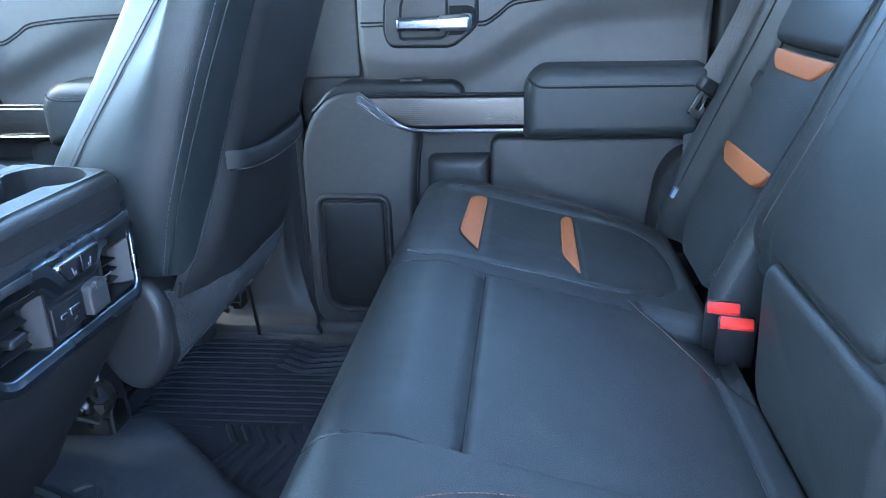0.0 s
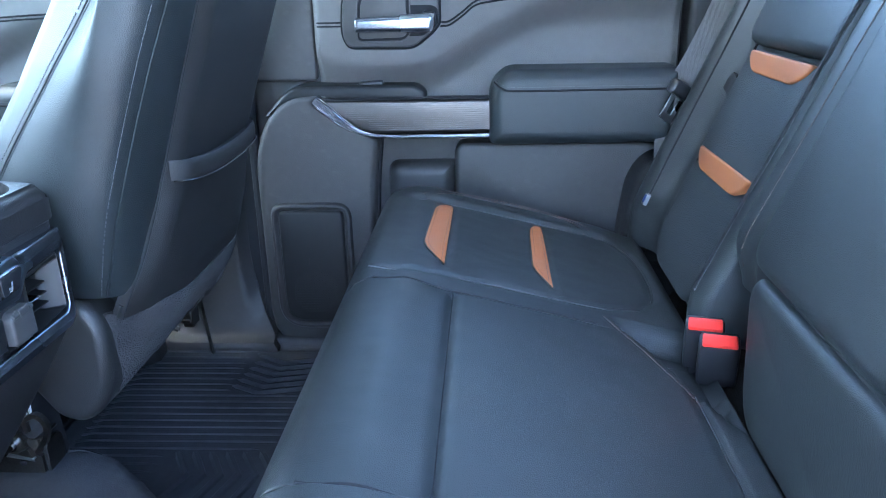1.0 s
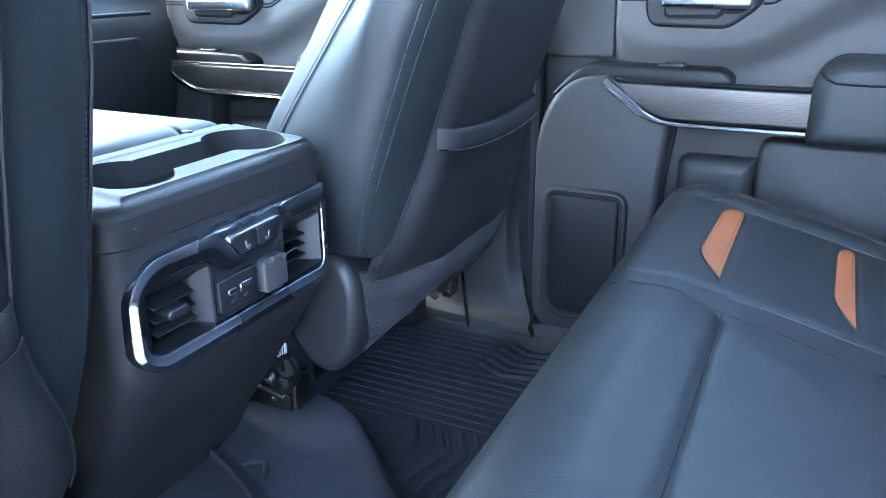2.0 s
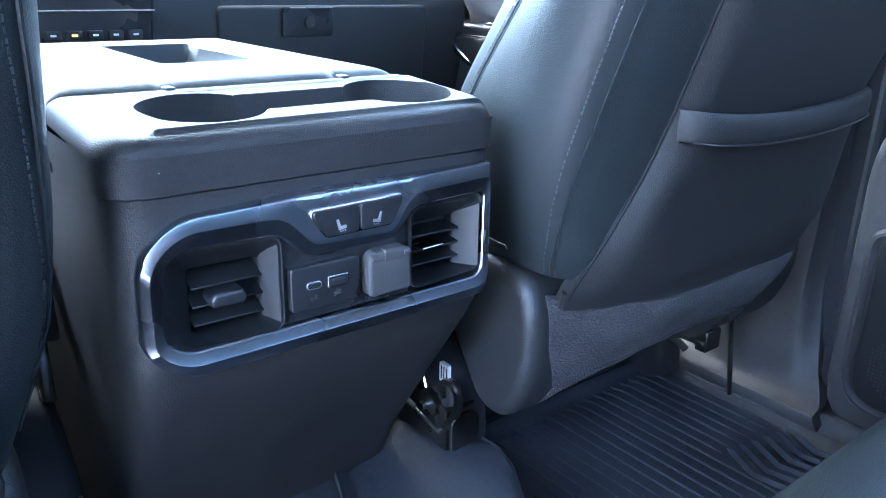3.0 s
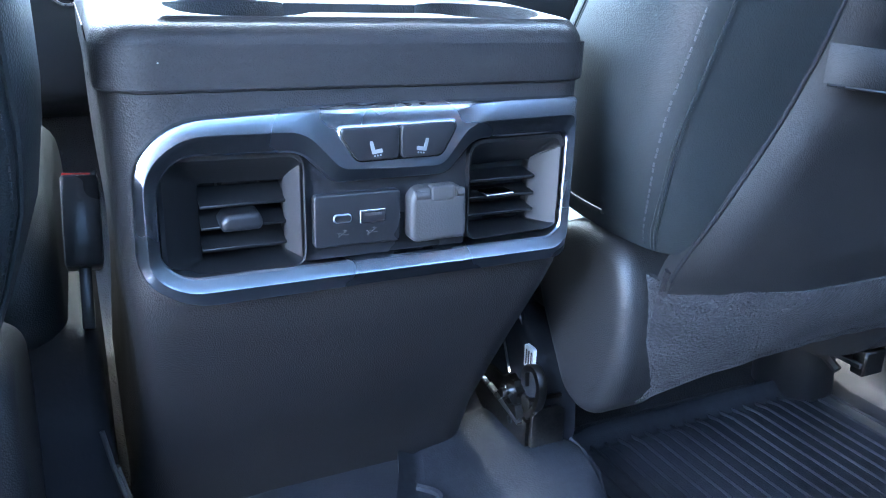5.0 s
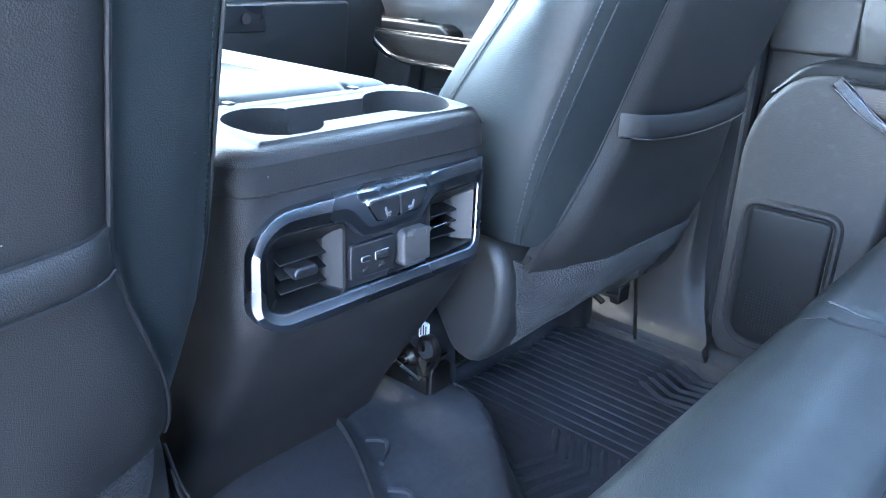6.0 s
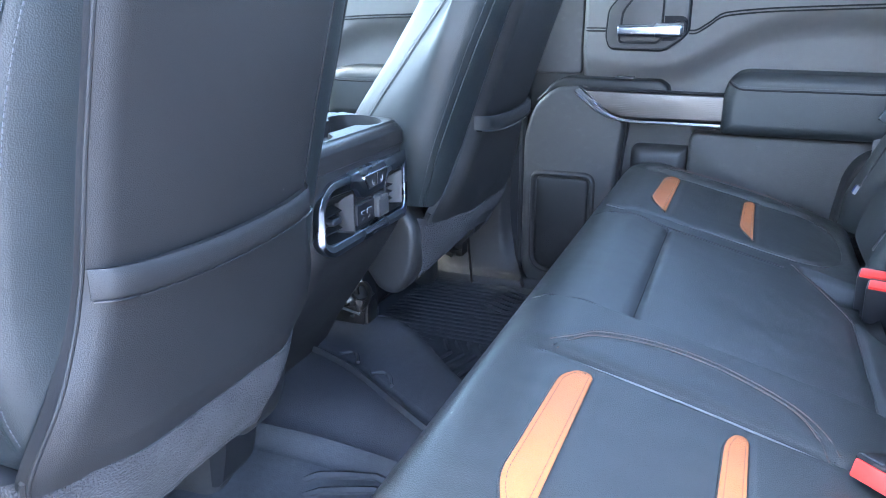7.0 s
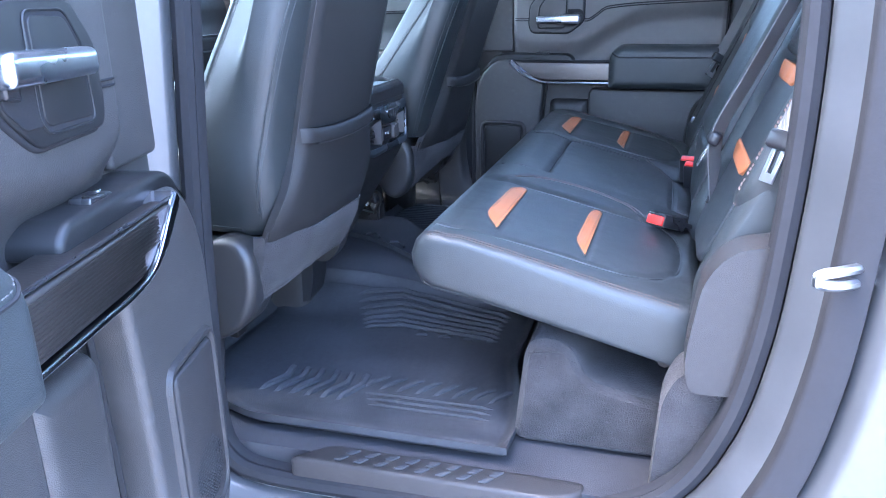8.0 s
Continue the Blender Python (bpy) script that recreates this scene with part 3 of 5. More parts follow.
    sp, sr = [(0.027, 0.150), (0.027, 0.398), (0.176, 0.398), (0.176, 0.150)], [0.055, 0.030, 0.030, 0.055]
    rim = rounded(sp, sr, 8)
    part("speaker_rim", loft([[place(a, q, b) for a, b in offset(rim, i)] for q, i in ((0.054, -0.002), (0.0605, 0.0), (0.0640, 0.003), (0.0645, 0.007), (0.0620, 0.011), (0.0585, 0.0125), (0.0585, 0.016))], caps=False), PLASTIC, lower)
    grille = part("speaker_grille", slab(offset(rim, 0.0145), 0.0, 0.0575, 0.0645, P, e1=0.006, n=2, m=4, dome=0.0015), PLASTIC if upper_mat else VENTBLACK, lower, "black perforated speaker cover")
    dots = []
    for i in range(18):
        for j in range(18):
            a, b = 0.101 + (i - 8.5) * 0.0052, 0.225 + (j - 8.5) * 0.0052
            if math.hypot(a - 0.101, b - 0.225) < 0.044:
                dots.append(tube([place(a, 0.0645, b), place(a, 0.0664, b)], 0.0013, 5))
    tagged(part("grille_dots", joined(dots), GLOSS, grille), kind="stuff")
    # storage recess with its step, and rear lower panel
    part("pocket_step", slab([(0.244, 0.10), (0.244, 0.464), (0.3655, 0.464), (0.3655, 0.10)], [0.004, 0.020, 0.004, 0.004], 0.0, 0.034, P, e1=0.024, m=7), LOWERTRIM, d)
    rear = [(0.366, 0.14), (0.366, 0.488), (0.378, 0.500), (W - 0.012, 0.500), (W - 0.012, 0.40), (W - 0.06, 0.25), (W - 0.11, 0.14)]
    part("lower_rear_panel", slab(rear, [0.01, 0.008, 0.006, 0.01, 0.03, 0.05, 0.03], 0.0, 0.036, P, e1=0.010, m=5), LOWERTRIM, d)
    # switch shelf, trim bar, padded armrest
    shelf = part("switch_shelf", slab([(0.030, 0.552), (0.072, 0.598), (0.10, 0.607), (0.300, 0.606), (0.318, 0.592), (0.318, 0.575), (0.16, 0.575), (0.08, 0.580), (0.045, 0.552)], [0.01, 0.02, 0.02, 0.008, 0.008, 0.004, 0.01, 0.02, 0.004], 0.0, 0.054, P, e1=0.008, m=4), VENTBLACK, d)
    part("window_switch", slab([(0.195, 0.604), (0.245, 0.604), (0.243, 0.612), (0.205, 0.610)], 0.002, 0.024, 0.046, P, e0=0.002, e1=0.002), GLOSS, shelf)
    part("switch_tip", slab([(0.205, 0.609), (0.212, 0.609), (0.212, 0.6118), (0.205, 0.6118)], 0.001, 0.032, 0.038, P, e0=0.001, e1=0.001), BRIGHT, shelf)
    bar = [(0.133, 0.583), (0.434, 0.583), (0.434, 0.526), (0.235, 0.526), (0.205, 0.532)]
    part("trim_bar", slab(bar, [0.004, 0.004, 0.004, 0.03, 0.02], 0.03, 0.078, P, e1=0.006), SATIN, d, "ribbed satin metal trim bar")
    ribs = joined([tube([place(0.18 if z > 0.55 else 0.222, 0.0782, z), place(0.43, 0.0782, z)], 0.0009, 4) for z in span(0.533, 0.576, 0.0036)])
    tagged(part("bar_ribs", ribs, SATIN, d), kind="stuff")
    chrome = smooth([(0.128, 0, 0.585), (0.150, 0, 0.568), (0.178, 0, 0.545), (0.210, 0, 0.528), (0.25, 0, 0.522), (0.34, 0, 0.5215), (0.428, 0, 0.5215)], 5)
    wide_at = lambda i: 0.0085 - 0.0062 * ease(0.15, 0.6, i / len(chrome))
    rings = []
    for i, p in enumerate(chrome):
        t = (chrome[min(i + 1, len(chrome) - 1)] - chrome[max(i - 1, 0)]).normalized()
        nn, w = Vector((-t.z, 0, t.x)), wide_at(i)
        rings.append([place(p.x + nn.x * o, v, p.z + nn.z * o) for o, v in ((-w, 0.055), (w, 0.055), (w, 0.077), (w * 0.6, 0.081), (-w * 0.6, 0.081), (-w, 0.077))])
    part("chrome_strip", loft(rings), BLACKCHROME, d, "dark chrome accent strip with bright edges")
    for o in (-1, 1):
        edge = []
        for i, p in enumerate(chrome):
            if i < 1:
                continue
            t = (chrome[min(i + 1, len(chrome) - 1)] - chrome[max(i - 1, 0)]).normalized()
            edge.append(place(p.x - t.z * o * wide_at(i), 0.0795, p.z + t.x * o * wide_at(i)))
        part("strip_edge", tube(edge, 0.0011, 6), BRIGHT, d)
    part("bar_lip", tube([place(0.135, 0.076, 0.586), place(0.434, 0.076, 0.586)], 0.0022, 6), GLOSS, d)
    pad = [(0.428, 0.505), (0.428, 0.600), (0.455, 0.632), (W - 0.016, 0.630), (W - 0.016, 0.505)]
    arm = part("armrest_pad", slab(pad, [0.012, 0.03, 0.04, 0.01, 0.012], 0.0, 0.098, P, e1=0.024, m=6, n=7), LEATHER, d, "black stitched leather armrest pad")
    sl = smooth([(0.434, 0.090, 0.612), (0.45, 0.0985, 0.602), (0.475, 0.0995, 0.598), (0.60, 0.0995, 0.598), (W - 0.018, 0.0995, 0.598)], 5)
    skin = tree_of(arm)
    for g, r, mat_ in ((0.0, 0.0018, SEAL), (0.006, 0.0, THREAD)):
        row = [cast(skin, place(p.x, 0.25, p.z + g), outward, 0.0004) for p in sl]
        row = [q for q in row if q]
        part("pad_seam" if r else "stitching", tube(row, r, 5) if r else stitches(row), mat_, arm)
    if window:
        fr = [(0.02, 0.88), (0.06, 1.26), (W - 0.10, 1.28), (W - 0.02, 0.88)]
        rr = rounded(fr, 0.05, 5)
        lean = lambda a, b, q: place(a, q + 0.28 * (b - 0.88), b)
        part("window_frame", loft([[lean(a, b, q) for a, b in offset(rr, i)] for q, i in ((-0.05, 0.0), (-0.01, 0.0), (-0.01, 0.035), (-0.05, 0.035), (-0.05, 0.0))], caps=False), SOFT, d)
        part("window_pane", loft([[lean(a, b, q) for a, b in offset(rr, 0.030)] for q in (-0.034, -0.030)]), pane or DARKGLASS, d, "tinted window glass")
    return d


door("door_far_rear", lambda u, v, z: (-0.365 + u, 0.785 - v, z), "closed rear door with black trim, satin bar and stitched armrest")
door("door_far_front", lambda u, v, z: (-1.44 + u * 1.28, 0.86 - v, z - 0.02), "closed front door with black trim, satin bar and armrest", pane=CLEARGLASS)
door("door_near_front", lambda u, v, z: (-1.44 + u * 1.28, -0.86 + v, z - 0.02), "closed driver door with black trim and armrest", pane=CLEARGLASS)
HINGE, SWING = (-0.405, -0.912), 76.0


def swung(u, v, z):
    c, s = math.cos(radians(SWING)), math.sin(radians(SWING))
    return (HINGE[0] + u * c + (v + 0.05) * s, HINGE[1] - u * s + (v + 0.05) * c, z)


# same trim as the closed doors, coloured darker here to offset stronger light
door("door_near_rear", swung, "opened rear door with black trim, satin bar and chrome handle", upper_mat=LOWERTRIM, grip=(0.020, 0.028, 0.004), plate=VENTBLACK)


# ---- dashboard ----
def dashboard():
    d = thing("dashboard", (-1.4, 0, 0.3), "dark dashboard with glove box and control stack", "dashboard", kind="structure")
    prof = [(-1.26, 0.42), (-1.235, 0.52), (-1.225, 0.60), (-1.235, 0.66), (-1.27, 0.70), (-1.275, 0.78), (-1.32, 0.845), (-1.45, 0.87), (-1.95, 0.84), (-1.95, 0.36), (-1.50, 0.36)]
    part("body", loft([[(x, y, z) for x, z in rounded(prof, 0.03, 4)] for y in (-0.80, 0.80)]), SOFT, d)
    G = lambda a, b, q: (-1.236 + 0.10 * (b - 0.56) + q, a, b)
    box_ = part("glove_box", slab([(0.27, 0.47), (0.27, 0.625), (0.70, 0.625), (0.70, 0.47)], 0.012, -0.02, 0.010, G, e1=0.006), SOFT, d)
    part("glove_latch", slab([(0.385, 0.572), (0.385, 0.622), (0.485, 0.622), (0.485, 0.572)], 0.004, 0.008, 0.013, G, e1=0.002), GLOSS, box_)
    part("lock", tube([G(0.437, 0.597, 0.012), G(0.437, 0.597, 0.017)], 0.010, 18), SATIN, box_)
    part("upper_slot", slab([(0.25, 0.668), (0.72, 0.668), (0.72, 0.676), (0.25, 0.676)], 0.003, 0.0, 0.020, G, e1=0.002), GLOSS, d)
    stack = part("control_stack", slab([(-0.116, 0.44), (-0.118, 0.75), (0.17, 0.75), (0.15, 0.44)], 0.02, -0.02, 0.030, G, e1=0.010), GLOSS, d)
    for k in range(9):
        y = -0.115 + k * 0.029
        part("switch", slab([(y, 0.578), (y + 0.022, 0.578), (y + 0.022, 0.592), (y, 0.592)], 0.003, 0.029, 0.036, G, e1=0.002), PLASTIC, stack)
        part("switch_mark", slab([(y + 0.007, 0.584), (y + 0.015, 0.584), (y + 0.015, 0.587), (y + 0.007, 0.587)], 0.001, 0.0355, 0.0368, G, e1=0.0), ORANGELAMP if k in (2, 5) else WHITE, stack)
    for y, z, m in ((0.095, 0.665, BLUELAMP), (-0.095, 0.665, BLUELAMP), (0.10, 0.735, BRIGHT)):
        part("knob", tube([G(y, z, 0.02), G(y, z, 0.05)], 0.019, 24), GLOSS, stack)
        part("knob_ring", tube([G(y + 0.019 * math.cos(w), z + 0.019 * math.sin(w), 0.046) for w in [k * math.pi / 12 for k in range(24)]], 0.002, 6, True), BRIGHT, stack)
        part("knob_face", tube([G(y, z, 0.049), G(y, z, 0.0515)], 0.012, 20), m, stack)
    part("trim_strip", tube([G(-0.11, 0.62, 0.032), G(0.16, 0.62, 0.032)], 0.002, 6), BRIGHT, stack)
    part("start_ring", tube([G(-0.153 + 0.022 * math.cos(w), 0.585 + 0.022 * math.sin(w), 0.012) for w in [k * math.pi / 12 for k in range(24)]], 0.004, 8, True), BRIGHT, d, "chrome ring round the start button")
    part("start_button", tube([G(-0.153, 0.585, 0.0), G(-0.153, 0.585, 0.014)], 0.019, 24), GLOSS, d)
    part("start_lamp", slab([(-0.146, 0.571), (-0.138, 0.574), (-0.136, 0.581), (-0.142, 0.580)], 0.001, 0.0135, 0.0152, G, e1=0.0), GREENLAMP, d)
    # steering wheel, low part
    ring = [(-1.10 - 0.5 * 0.18 * math.sin(w), -0.40 + 0.18 * math.cos(w), 0.78 + 0.866 * 0.18 * math.sin(w)) for w in [k * math.pi / 20 for k in range(40)]]
    w_ = thing("steering_wheel", (-1.2, -0.40, 0.7), "black leather steering wheel behind the driver seat", "steering wheel")
    part("rim", tube(ring, 0.015, 10, True), LEATHER, w_)
    part("hub", slab([(-0.46, 0.74), (-0.46, 0.83), (-0.34, 0.83), (-0.34, 0.74)], 0.03, 0, 0.05, lambda a, b, q: (-1.15 + q, a, b), e1=0.015), SOFT, w_)
    part("column", tube([(-1.15, -0.40, 0.78), (-1.30, -0.40, 0.70)], 0.045, 14), PLASTIC, w_)
    for a in (0.0, math.pi, 1.5 * math.pi):
        part("spoke", tube([(-1.12, -0.40 + 0.04 * math.cos(a), 0.78 + 0.035 * math.sin(a)), (-1.10 - 0.09 * math.sin(a), -0.40 + 0.175 * math.cos(a), 0.78 + 0.152 * math.sin(a))], 0.013, 8), GLOSS, w_)


def lamp_material(name, colour, power):
    m = bpy.data.materials.new(name)
    m.use_nodes = True
    b = m.node_tree.nodes["Principled BSDF"]
    b.inputs["Base Color"].default_value = (*colour, 1)
    b.inputs["Emission Color"].default_value = (*colour, 1)
    b.inputs["Emission Strength"].default_value = power
    return m


GREENLAMP = lamp_material("green_indicator", (0.05, 0.9, 0.25), 0.12)
BLUELAMP = lamp_material("blue_indicator", (0.08, 0.15, 1.0), 0.10)
ORANGELAMP = lamp_material("amber_indicator", (1.0, 0.25, 0.05), 0.10)
dashboard()


# ---- rear bench ----
SHIFT = 0.872          # the near outer seat is built like the far one, shifted across the cab
INSERT_LINE = [(-0.085, 0.262), (0.05, 0.275), (0.15, 0.278), (0.204, 0.285), (0.248, 0.305), (0.278, 0.356), (0.285, 0.45), (0.274, 0.53), (0.250, 0.572), (0.235, 0.580)]
EDGE_LINE = [(-0.050, 0.579), (0.05, 0.580), (0.15, 0.580), (0.235, 0.580)]
ARC_LINE = [(-0.040, 0.586), (-0.012, 0.616), (0.05, 0.634), (0.112, 0.636), (0.177, 0.625), (0.206, 0.608), (0.220, 0.584)]
NEAR_ARC = [(-0.040, 0.588), (-0.024, 0.614), (-0.004, 0.640), (0.05, 0.664), (0.112, 0.668), (0.177, 0.645), (0.204, 0.612), (0.2165, 0.582)]


def cushion_top(x, y):
    """Height of the bench cushion's upper side."""
    z = 0.4370 - 0.255 * x
    if -0.1636 < y < 0.222:
        a = abs(y - 0.0292)
        z += 0.004 * (1 - (a / 0.205) ** 6)
        z -= 0.006 * math.exp(-((x - 0.018) / 0.005) ** 2) * (1 - ease(0.182, 0.192, a))
        z += 0.004 * math.exp(-((x + 0.035) / 0.028) ** 2)
        z -= 0.0035 * math.exp(-((x - 0.268) / 0.005) ** 2)
    else:
        q = y if y > 0 else y + SHIFT
        z += 0.006 * ease(0.575, 0.60, q) * (1 - ease(0.23, 0.30, x))
        z -= 0.0035 * math.exp(-(seg_dist(x, q, INSERT_LINE) / 0.005) ** 2)
        z -= 0.0035 * math.exp(-(seg_dist(x, q, EDGE_LINE) / 0.004) ** 2)
        z -= 0.0024 * math.exp(-(seg_dist(x, q, ARC_LINE if y > 0 else NEAR_ARC) / 0.004) ** 2)
        z -= 0.0030 * (math.exp(-((x - 0.0055) / 0.0035) ** 2) + math.exp(-((x - 0.144) / 0.0035) ** 2)) * ease(0.285, 0.30, q) * (1 - ease(0.572, 0.582, q))
        z -= 0.003 * math.exp(-((x - 0.085) / 0.06) ** 2) * ease(0.30, 0.40, q) * (1 - ease(0.47, 0.57, q))
    z -= 0.034 * ease(0.0, 0.016, x - (0.205 + (0.255 - y) * 0.41)) * ease(0.03, 0.08, y) * (1 - ease(0.246, 0.262, y))
    z += 0.0012 * noise.noise(Vector((x * 14, y * 14, 1.7))) + 0.0006 * noise.noise(Vector((x * 40, y * 40, 3.1)))
    return z


def cushion(name, y0, y1, parent, e0, e1, label=""):
    ys = sorted(set([y0 + e0 * (1 - math.cos(q / 6 * math.pi / 2)) for q in range(7)] + [y1 - e1 * (1 - math.cos(q / 6 * math.pi / 2)) for q in range(7)] + span(y0 + e0, y1 - e1, 0.005)))
    rings = []
    for y in ys:
        k = 0.0
        if y < y0 + e0:
            k = e0 * (1 - max(0, 1 - ((y0 + e0 - y) / e0) ** 2.6) ** (1 / 2.6))
        if y > y1 - e1:
            k = e1 * (1 - max(0, 1 - ((y - y1 + e1) / e1) ** 2.6) ** (1 / 2.6))
        yy = clamp(y, y0 + e0 * 0.5, y1 - e1 * 0.5)
        prof = [(0.305, 0.262), (0.15, 0.300), (0.0, 0.338), (-0.055, 0.350), (-0.085, 0.356), (-0.103, 0.368), (-0.114, 0.388), (-0.116, 0.410), (-0.109, 0.430), (-0.096, 0.4435), (-0.080, 0.4505)]
        prof += [(x, cushion_top(x, yy) - 0.006 * ease(-0.03, -0.07, x)) for x in span(-0.062, 0.300, 0.005)]
        prof += [(0.314, 0.345), (0.318, 0.32), (0.316, 0.285)]
        if k:
            zm = lambda x: 0.386 - 0.255 * x
            prof = [(0.10 + (x - 0.10) * (1 - k / 0.20), zm(x) + (z - zm(x)) * (1 - k / 0.085)) for x, z in prof]
        rings.append([(x, y, z) for x, z in prof])
    return part(name, loft(rings), LEATHER, parent, label, sharp=60)


def on_cushion(x, y, h=0.0):
    dx = (cushion_top(x + 0.003, y) - cushion_top(x - 0.003, y)) / 0.006
    nrm = Vector((-dx, 0, 1)).normalized()
    return Vector((x, y, cushion_top(x, y) - 0.006 * ease(-0.03, -0.07, x))) + nrm * h


LOWER_STRIP = [(0.003, 0.304), (0.0055, 0.560), (-0.010, 0.557), (-0.022, 0.535), (-0.0265, 0.372), (-0.021, 0.350)]
UPPER_STRIP = [(0.1405, 0.306), (0.1445, 0.560), (0.131, 0.557), (0.1235, 0.537), (0.1195, 0.378), (0.123, 0.358)]


def back_front(z):
    return 0.305 + (z - 0.372) * 0.43


def bench_back(name, y0, y1, parent, fwd, e, bolster, z1=0.86, label="", base=0.34, taper=0.0, under=0.0):
    """One seat back: a leaning, rounded block with raised side bolsters."""
    ys = sorted(set([y0 + e * (1 - math.cos(q / 6 * math.pi / 2)) for q in range(7)] + [y1 - e * (1 - math.cos(q / 6 * math.pi / 2)) for q in range(7)] + span(y0 + e, y1 - e, 0.010)))
    rings = []
    for y in ys:
        k = 0.0
        if y < y0 + e:
            k = e * (1 - math.sqrt(max(0, 1 - ((y0 + e - y) / e) ** 2)))
        if y > y1 - e:
            k = e * (1 - math.sqrt(max(0, 1 - ((y - y1 + e) / e) ** 2)))
        f = fwd + bolster * (1 - ease(0.03, 0.11, y - y0)) + bolster * (1 - ease(0.03, 0.11, y1 - y))
        prof = []
        z0 = base + 0.10 * taper * ease(0.08, 0.15, abs(y))
        for z in [z0 + 0.012 + (z1 - 0.042 - z0) * i / 32 for i in range(33)]:
            low = 0.022 * ease(z0 + 0.08, z0, z)
            low += under * max(0.0, 0.494 - z)
            prof.append((back_front(z) - f + low + 0.0015 * noise.noise(Vector((y * 9, z * 9, 4.0))), z))
        prof += [(back_front(z1) - f + 0.02, z1 - 0.005), (back_front(z1) + 0.05, z1), (back_front(z1) + 0.11, z1 - 0.02), (back_front(z1) + 0.12, z1 - 0.05), (back_front(z0) + 0.13, z0 + 0.04), (back_front(z0) + 0.11, z0)]
        if k:
            xm = lambda z: back_front(z) + 0.05
            zc = (z0 + z1) / 2
            prof = [(xm(z) + (x - xm(z)) * (1 - k / 0.10), zc + (z - zc) * (1 - k / 0.26)) for x, z in prof]
        rings.append([(x, y, z) for x, z in prof])
    return part(name, loft(rings), LEATHER, parent, label, sharp=60)


def bench():
    b = thing("rear_bench", (0.15, 0, 0.10), "black leather rear bench with tan accent strips", "bench seat")
    riser = [(0.045, 0.102), (0.055, 0.255), (0.072, 0.284), (0.110, 0.286), (0.135, 0.272), (0.160, 0.222), (0.31, 0.190), (0.40, 0.30), (0.45, 0.30), (0.45, 0.102)]
    part("carpeted_base", loft([[(x + 0.02 * noise.noise(Vector((y * 3, z * 8, 0))) * (1 if x < 0.08 else 0), y, z) for x, z in offset(rounded(riser, 0.02, 4), i)] for y, i in [(-0.635, 0.012), (-0.625, 0.002)] + [(q, 0.0) for q in span(-0.60, 0.60, 0.05)] + [(0.625, 0.002), (0.635, 0.012)]]), CARPET, b, "grey carpeted storage base")
    part("hinge_bar", tube([(0.27, -0.56, 0.236), (0.27, 0.56, 0.236)], 0.012, 8), STEEL, b)
    for s in (1, -1):
        y0, y1 = (0.2225, 0.650) if s > 0 else (-0.655, -0.1640)
        arc = ARC_LINE if s > 0 else NEAR_ARC
        dy = 0.0 if s > 0 else -SHIFT
        c = cushion("seat_cushion", y0, y1, b, 0.003 if s > 0 else 0.035, 0.035 if s > 0 else 0.003)
        for out in (LOWER_STRIP, UPPER_STRIP):
            part("tan_strip", slab([(x, q + dy) for x, q in out], [0.006, 0.006, 0.014, 0.02, 0.014, 0.02], -0.003, 0.0026, lambda a, q, d: on_cushion(a, q, d), e1=0.002, n=6), ORANGE, c, "burnt tan leather strip")
        for out in (LOWER_STRIP, UPPER_STRIP):
            edge = rounded([(x, q + dy) for x, q in out], [0.006, 0.006, 0.014, 0.02, 0.014, 0.02], 6)
            part("strip_welt", tube([on_cushion(x, q, 0.0006) for x, q in edge], 0.0014, 5, True), LEATHER, c)
            part("strip_stitching", stitches([on_cushion(x, q, 0.0027) for x, q in offset(edge, 0.0042)], 0.0028, 0.0018, 0.0004), TANTHREAD, c)
        part("insert_piping", tube(smooth([on_cushion(x, q + dy, 0.0012) for x, q in INSERT_LINE], 4), 0.0015, 5), LEATHER, c)
        part("bolster_piping", tube(smooth([on_cushion(x, q + dy, 0.0012) for x, q in EDGE_LINE], 4), 0.0016, 5), LEATHER, c)
        part("arc_seam", tube(smooth([on_cushion(x, q + dy, 0.0008) for x, q in arc], 4), 0.0012, 5), LEATHER, c)
        for g in (0.0045, -0.0045):
            part("stitching", stitches(smooth([on_cushion(x + (g if x > 0.20 else (-g if x < -0.03 else 0.0)), q + g + dy, 0.0010) for x, q in arc], 4)), TANTHREAD, c)
        if s > 0:
            part("insert_stitching", stitches(smooth([on_cushion(x, q - 0.007 + dy, 0.0009) for x, q in INSERT_LINE[:4]], 4)), THREAD, c)
        # stitched roll round the outer end
        yo = 0.640 if s > 0 else -0.645
        crown = tree_of(c)
        for g in (0.0, 0.005):
            seam = [cast(crown, (x, yo - s * g, 0.60), (0, 0, -1), 0.0005) for x in span(-0.085, 0.285, 0.01)]
            part("edge_stitching", stitches([q for q in seam if q]), TANTHREAD, c)
        part("lower_piping", tube(smooth([(-0.108, yo - s * 0.03, 0.372), (-0.085, yo - s * 0.004, 0.362), (0.0, yo, 0.346), (0.15, yo, 0.308), (0.295, yo, 0.272)], 5), 0.0035, 6), LEATHER, c)
    mid = cushion("middle_cushion", -0.1632, 0.2217, b, 0.003, 0.003)
    part("tuck_seam", tube([on_cushion(0.018, y, -0.0006) for y in span(-0.160, 0.218, 0.02)], 0.0014, 5), SEAL, mid)
    for q in (-0.1630, 0.2215):
        part("side_seam", tube([on_cushion(x, q, 0.0003) for x in span(-0.075, 0.26 if q < 0 else 0.185, 0.01)], 0.0012, 5), SEAL, mid)
    part("rear_seam", tube([on_cushion(0.268, y, 0.001) for y in span(-0.16, 0.11, 0.02)], 0.0013, 5), LEATHER, mid)
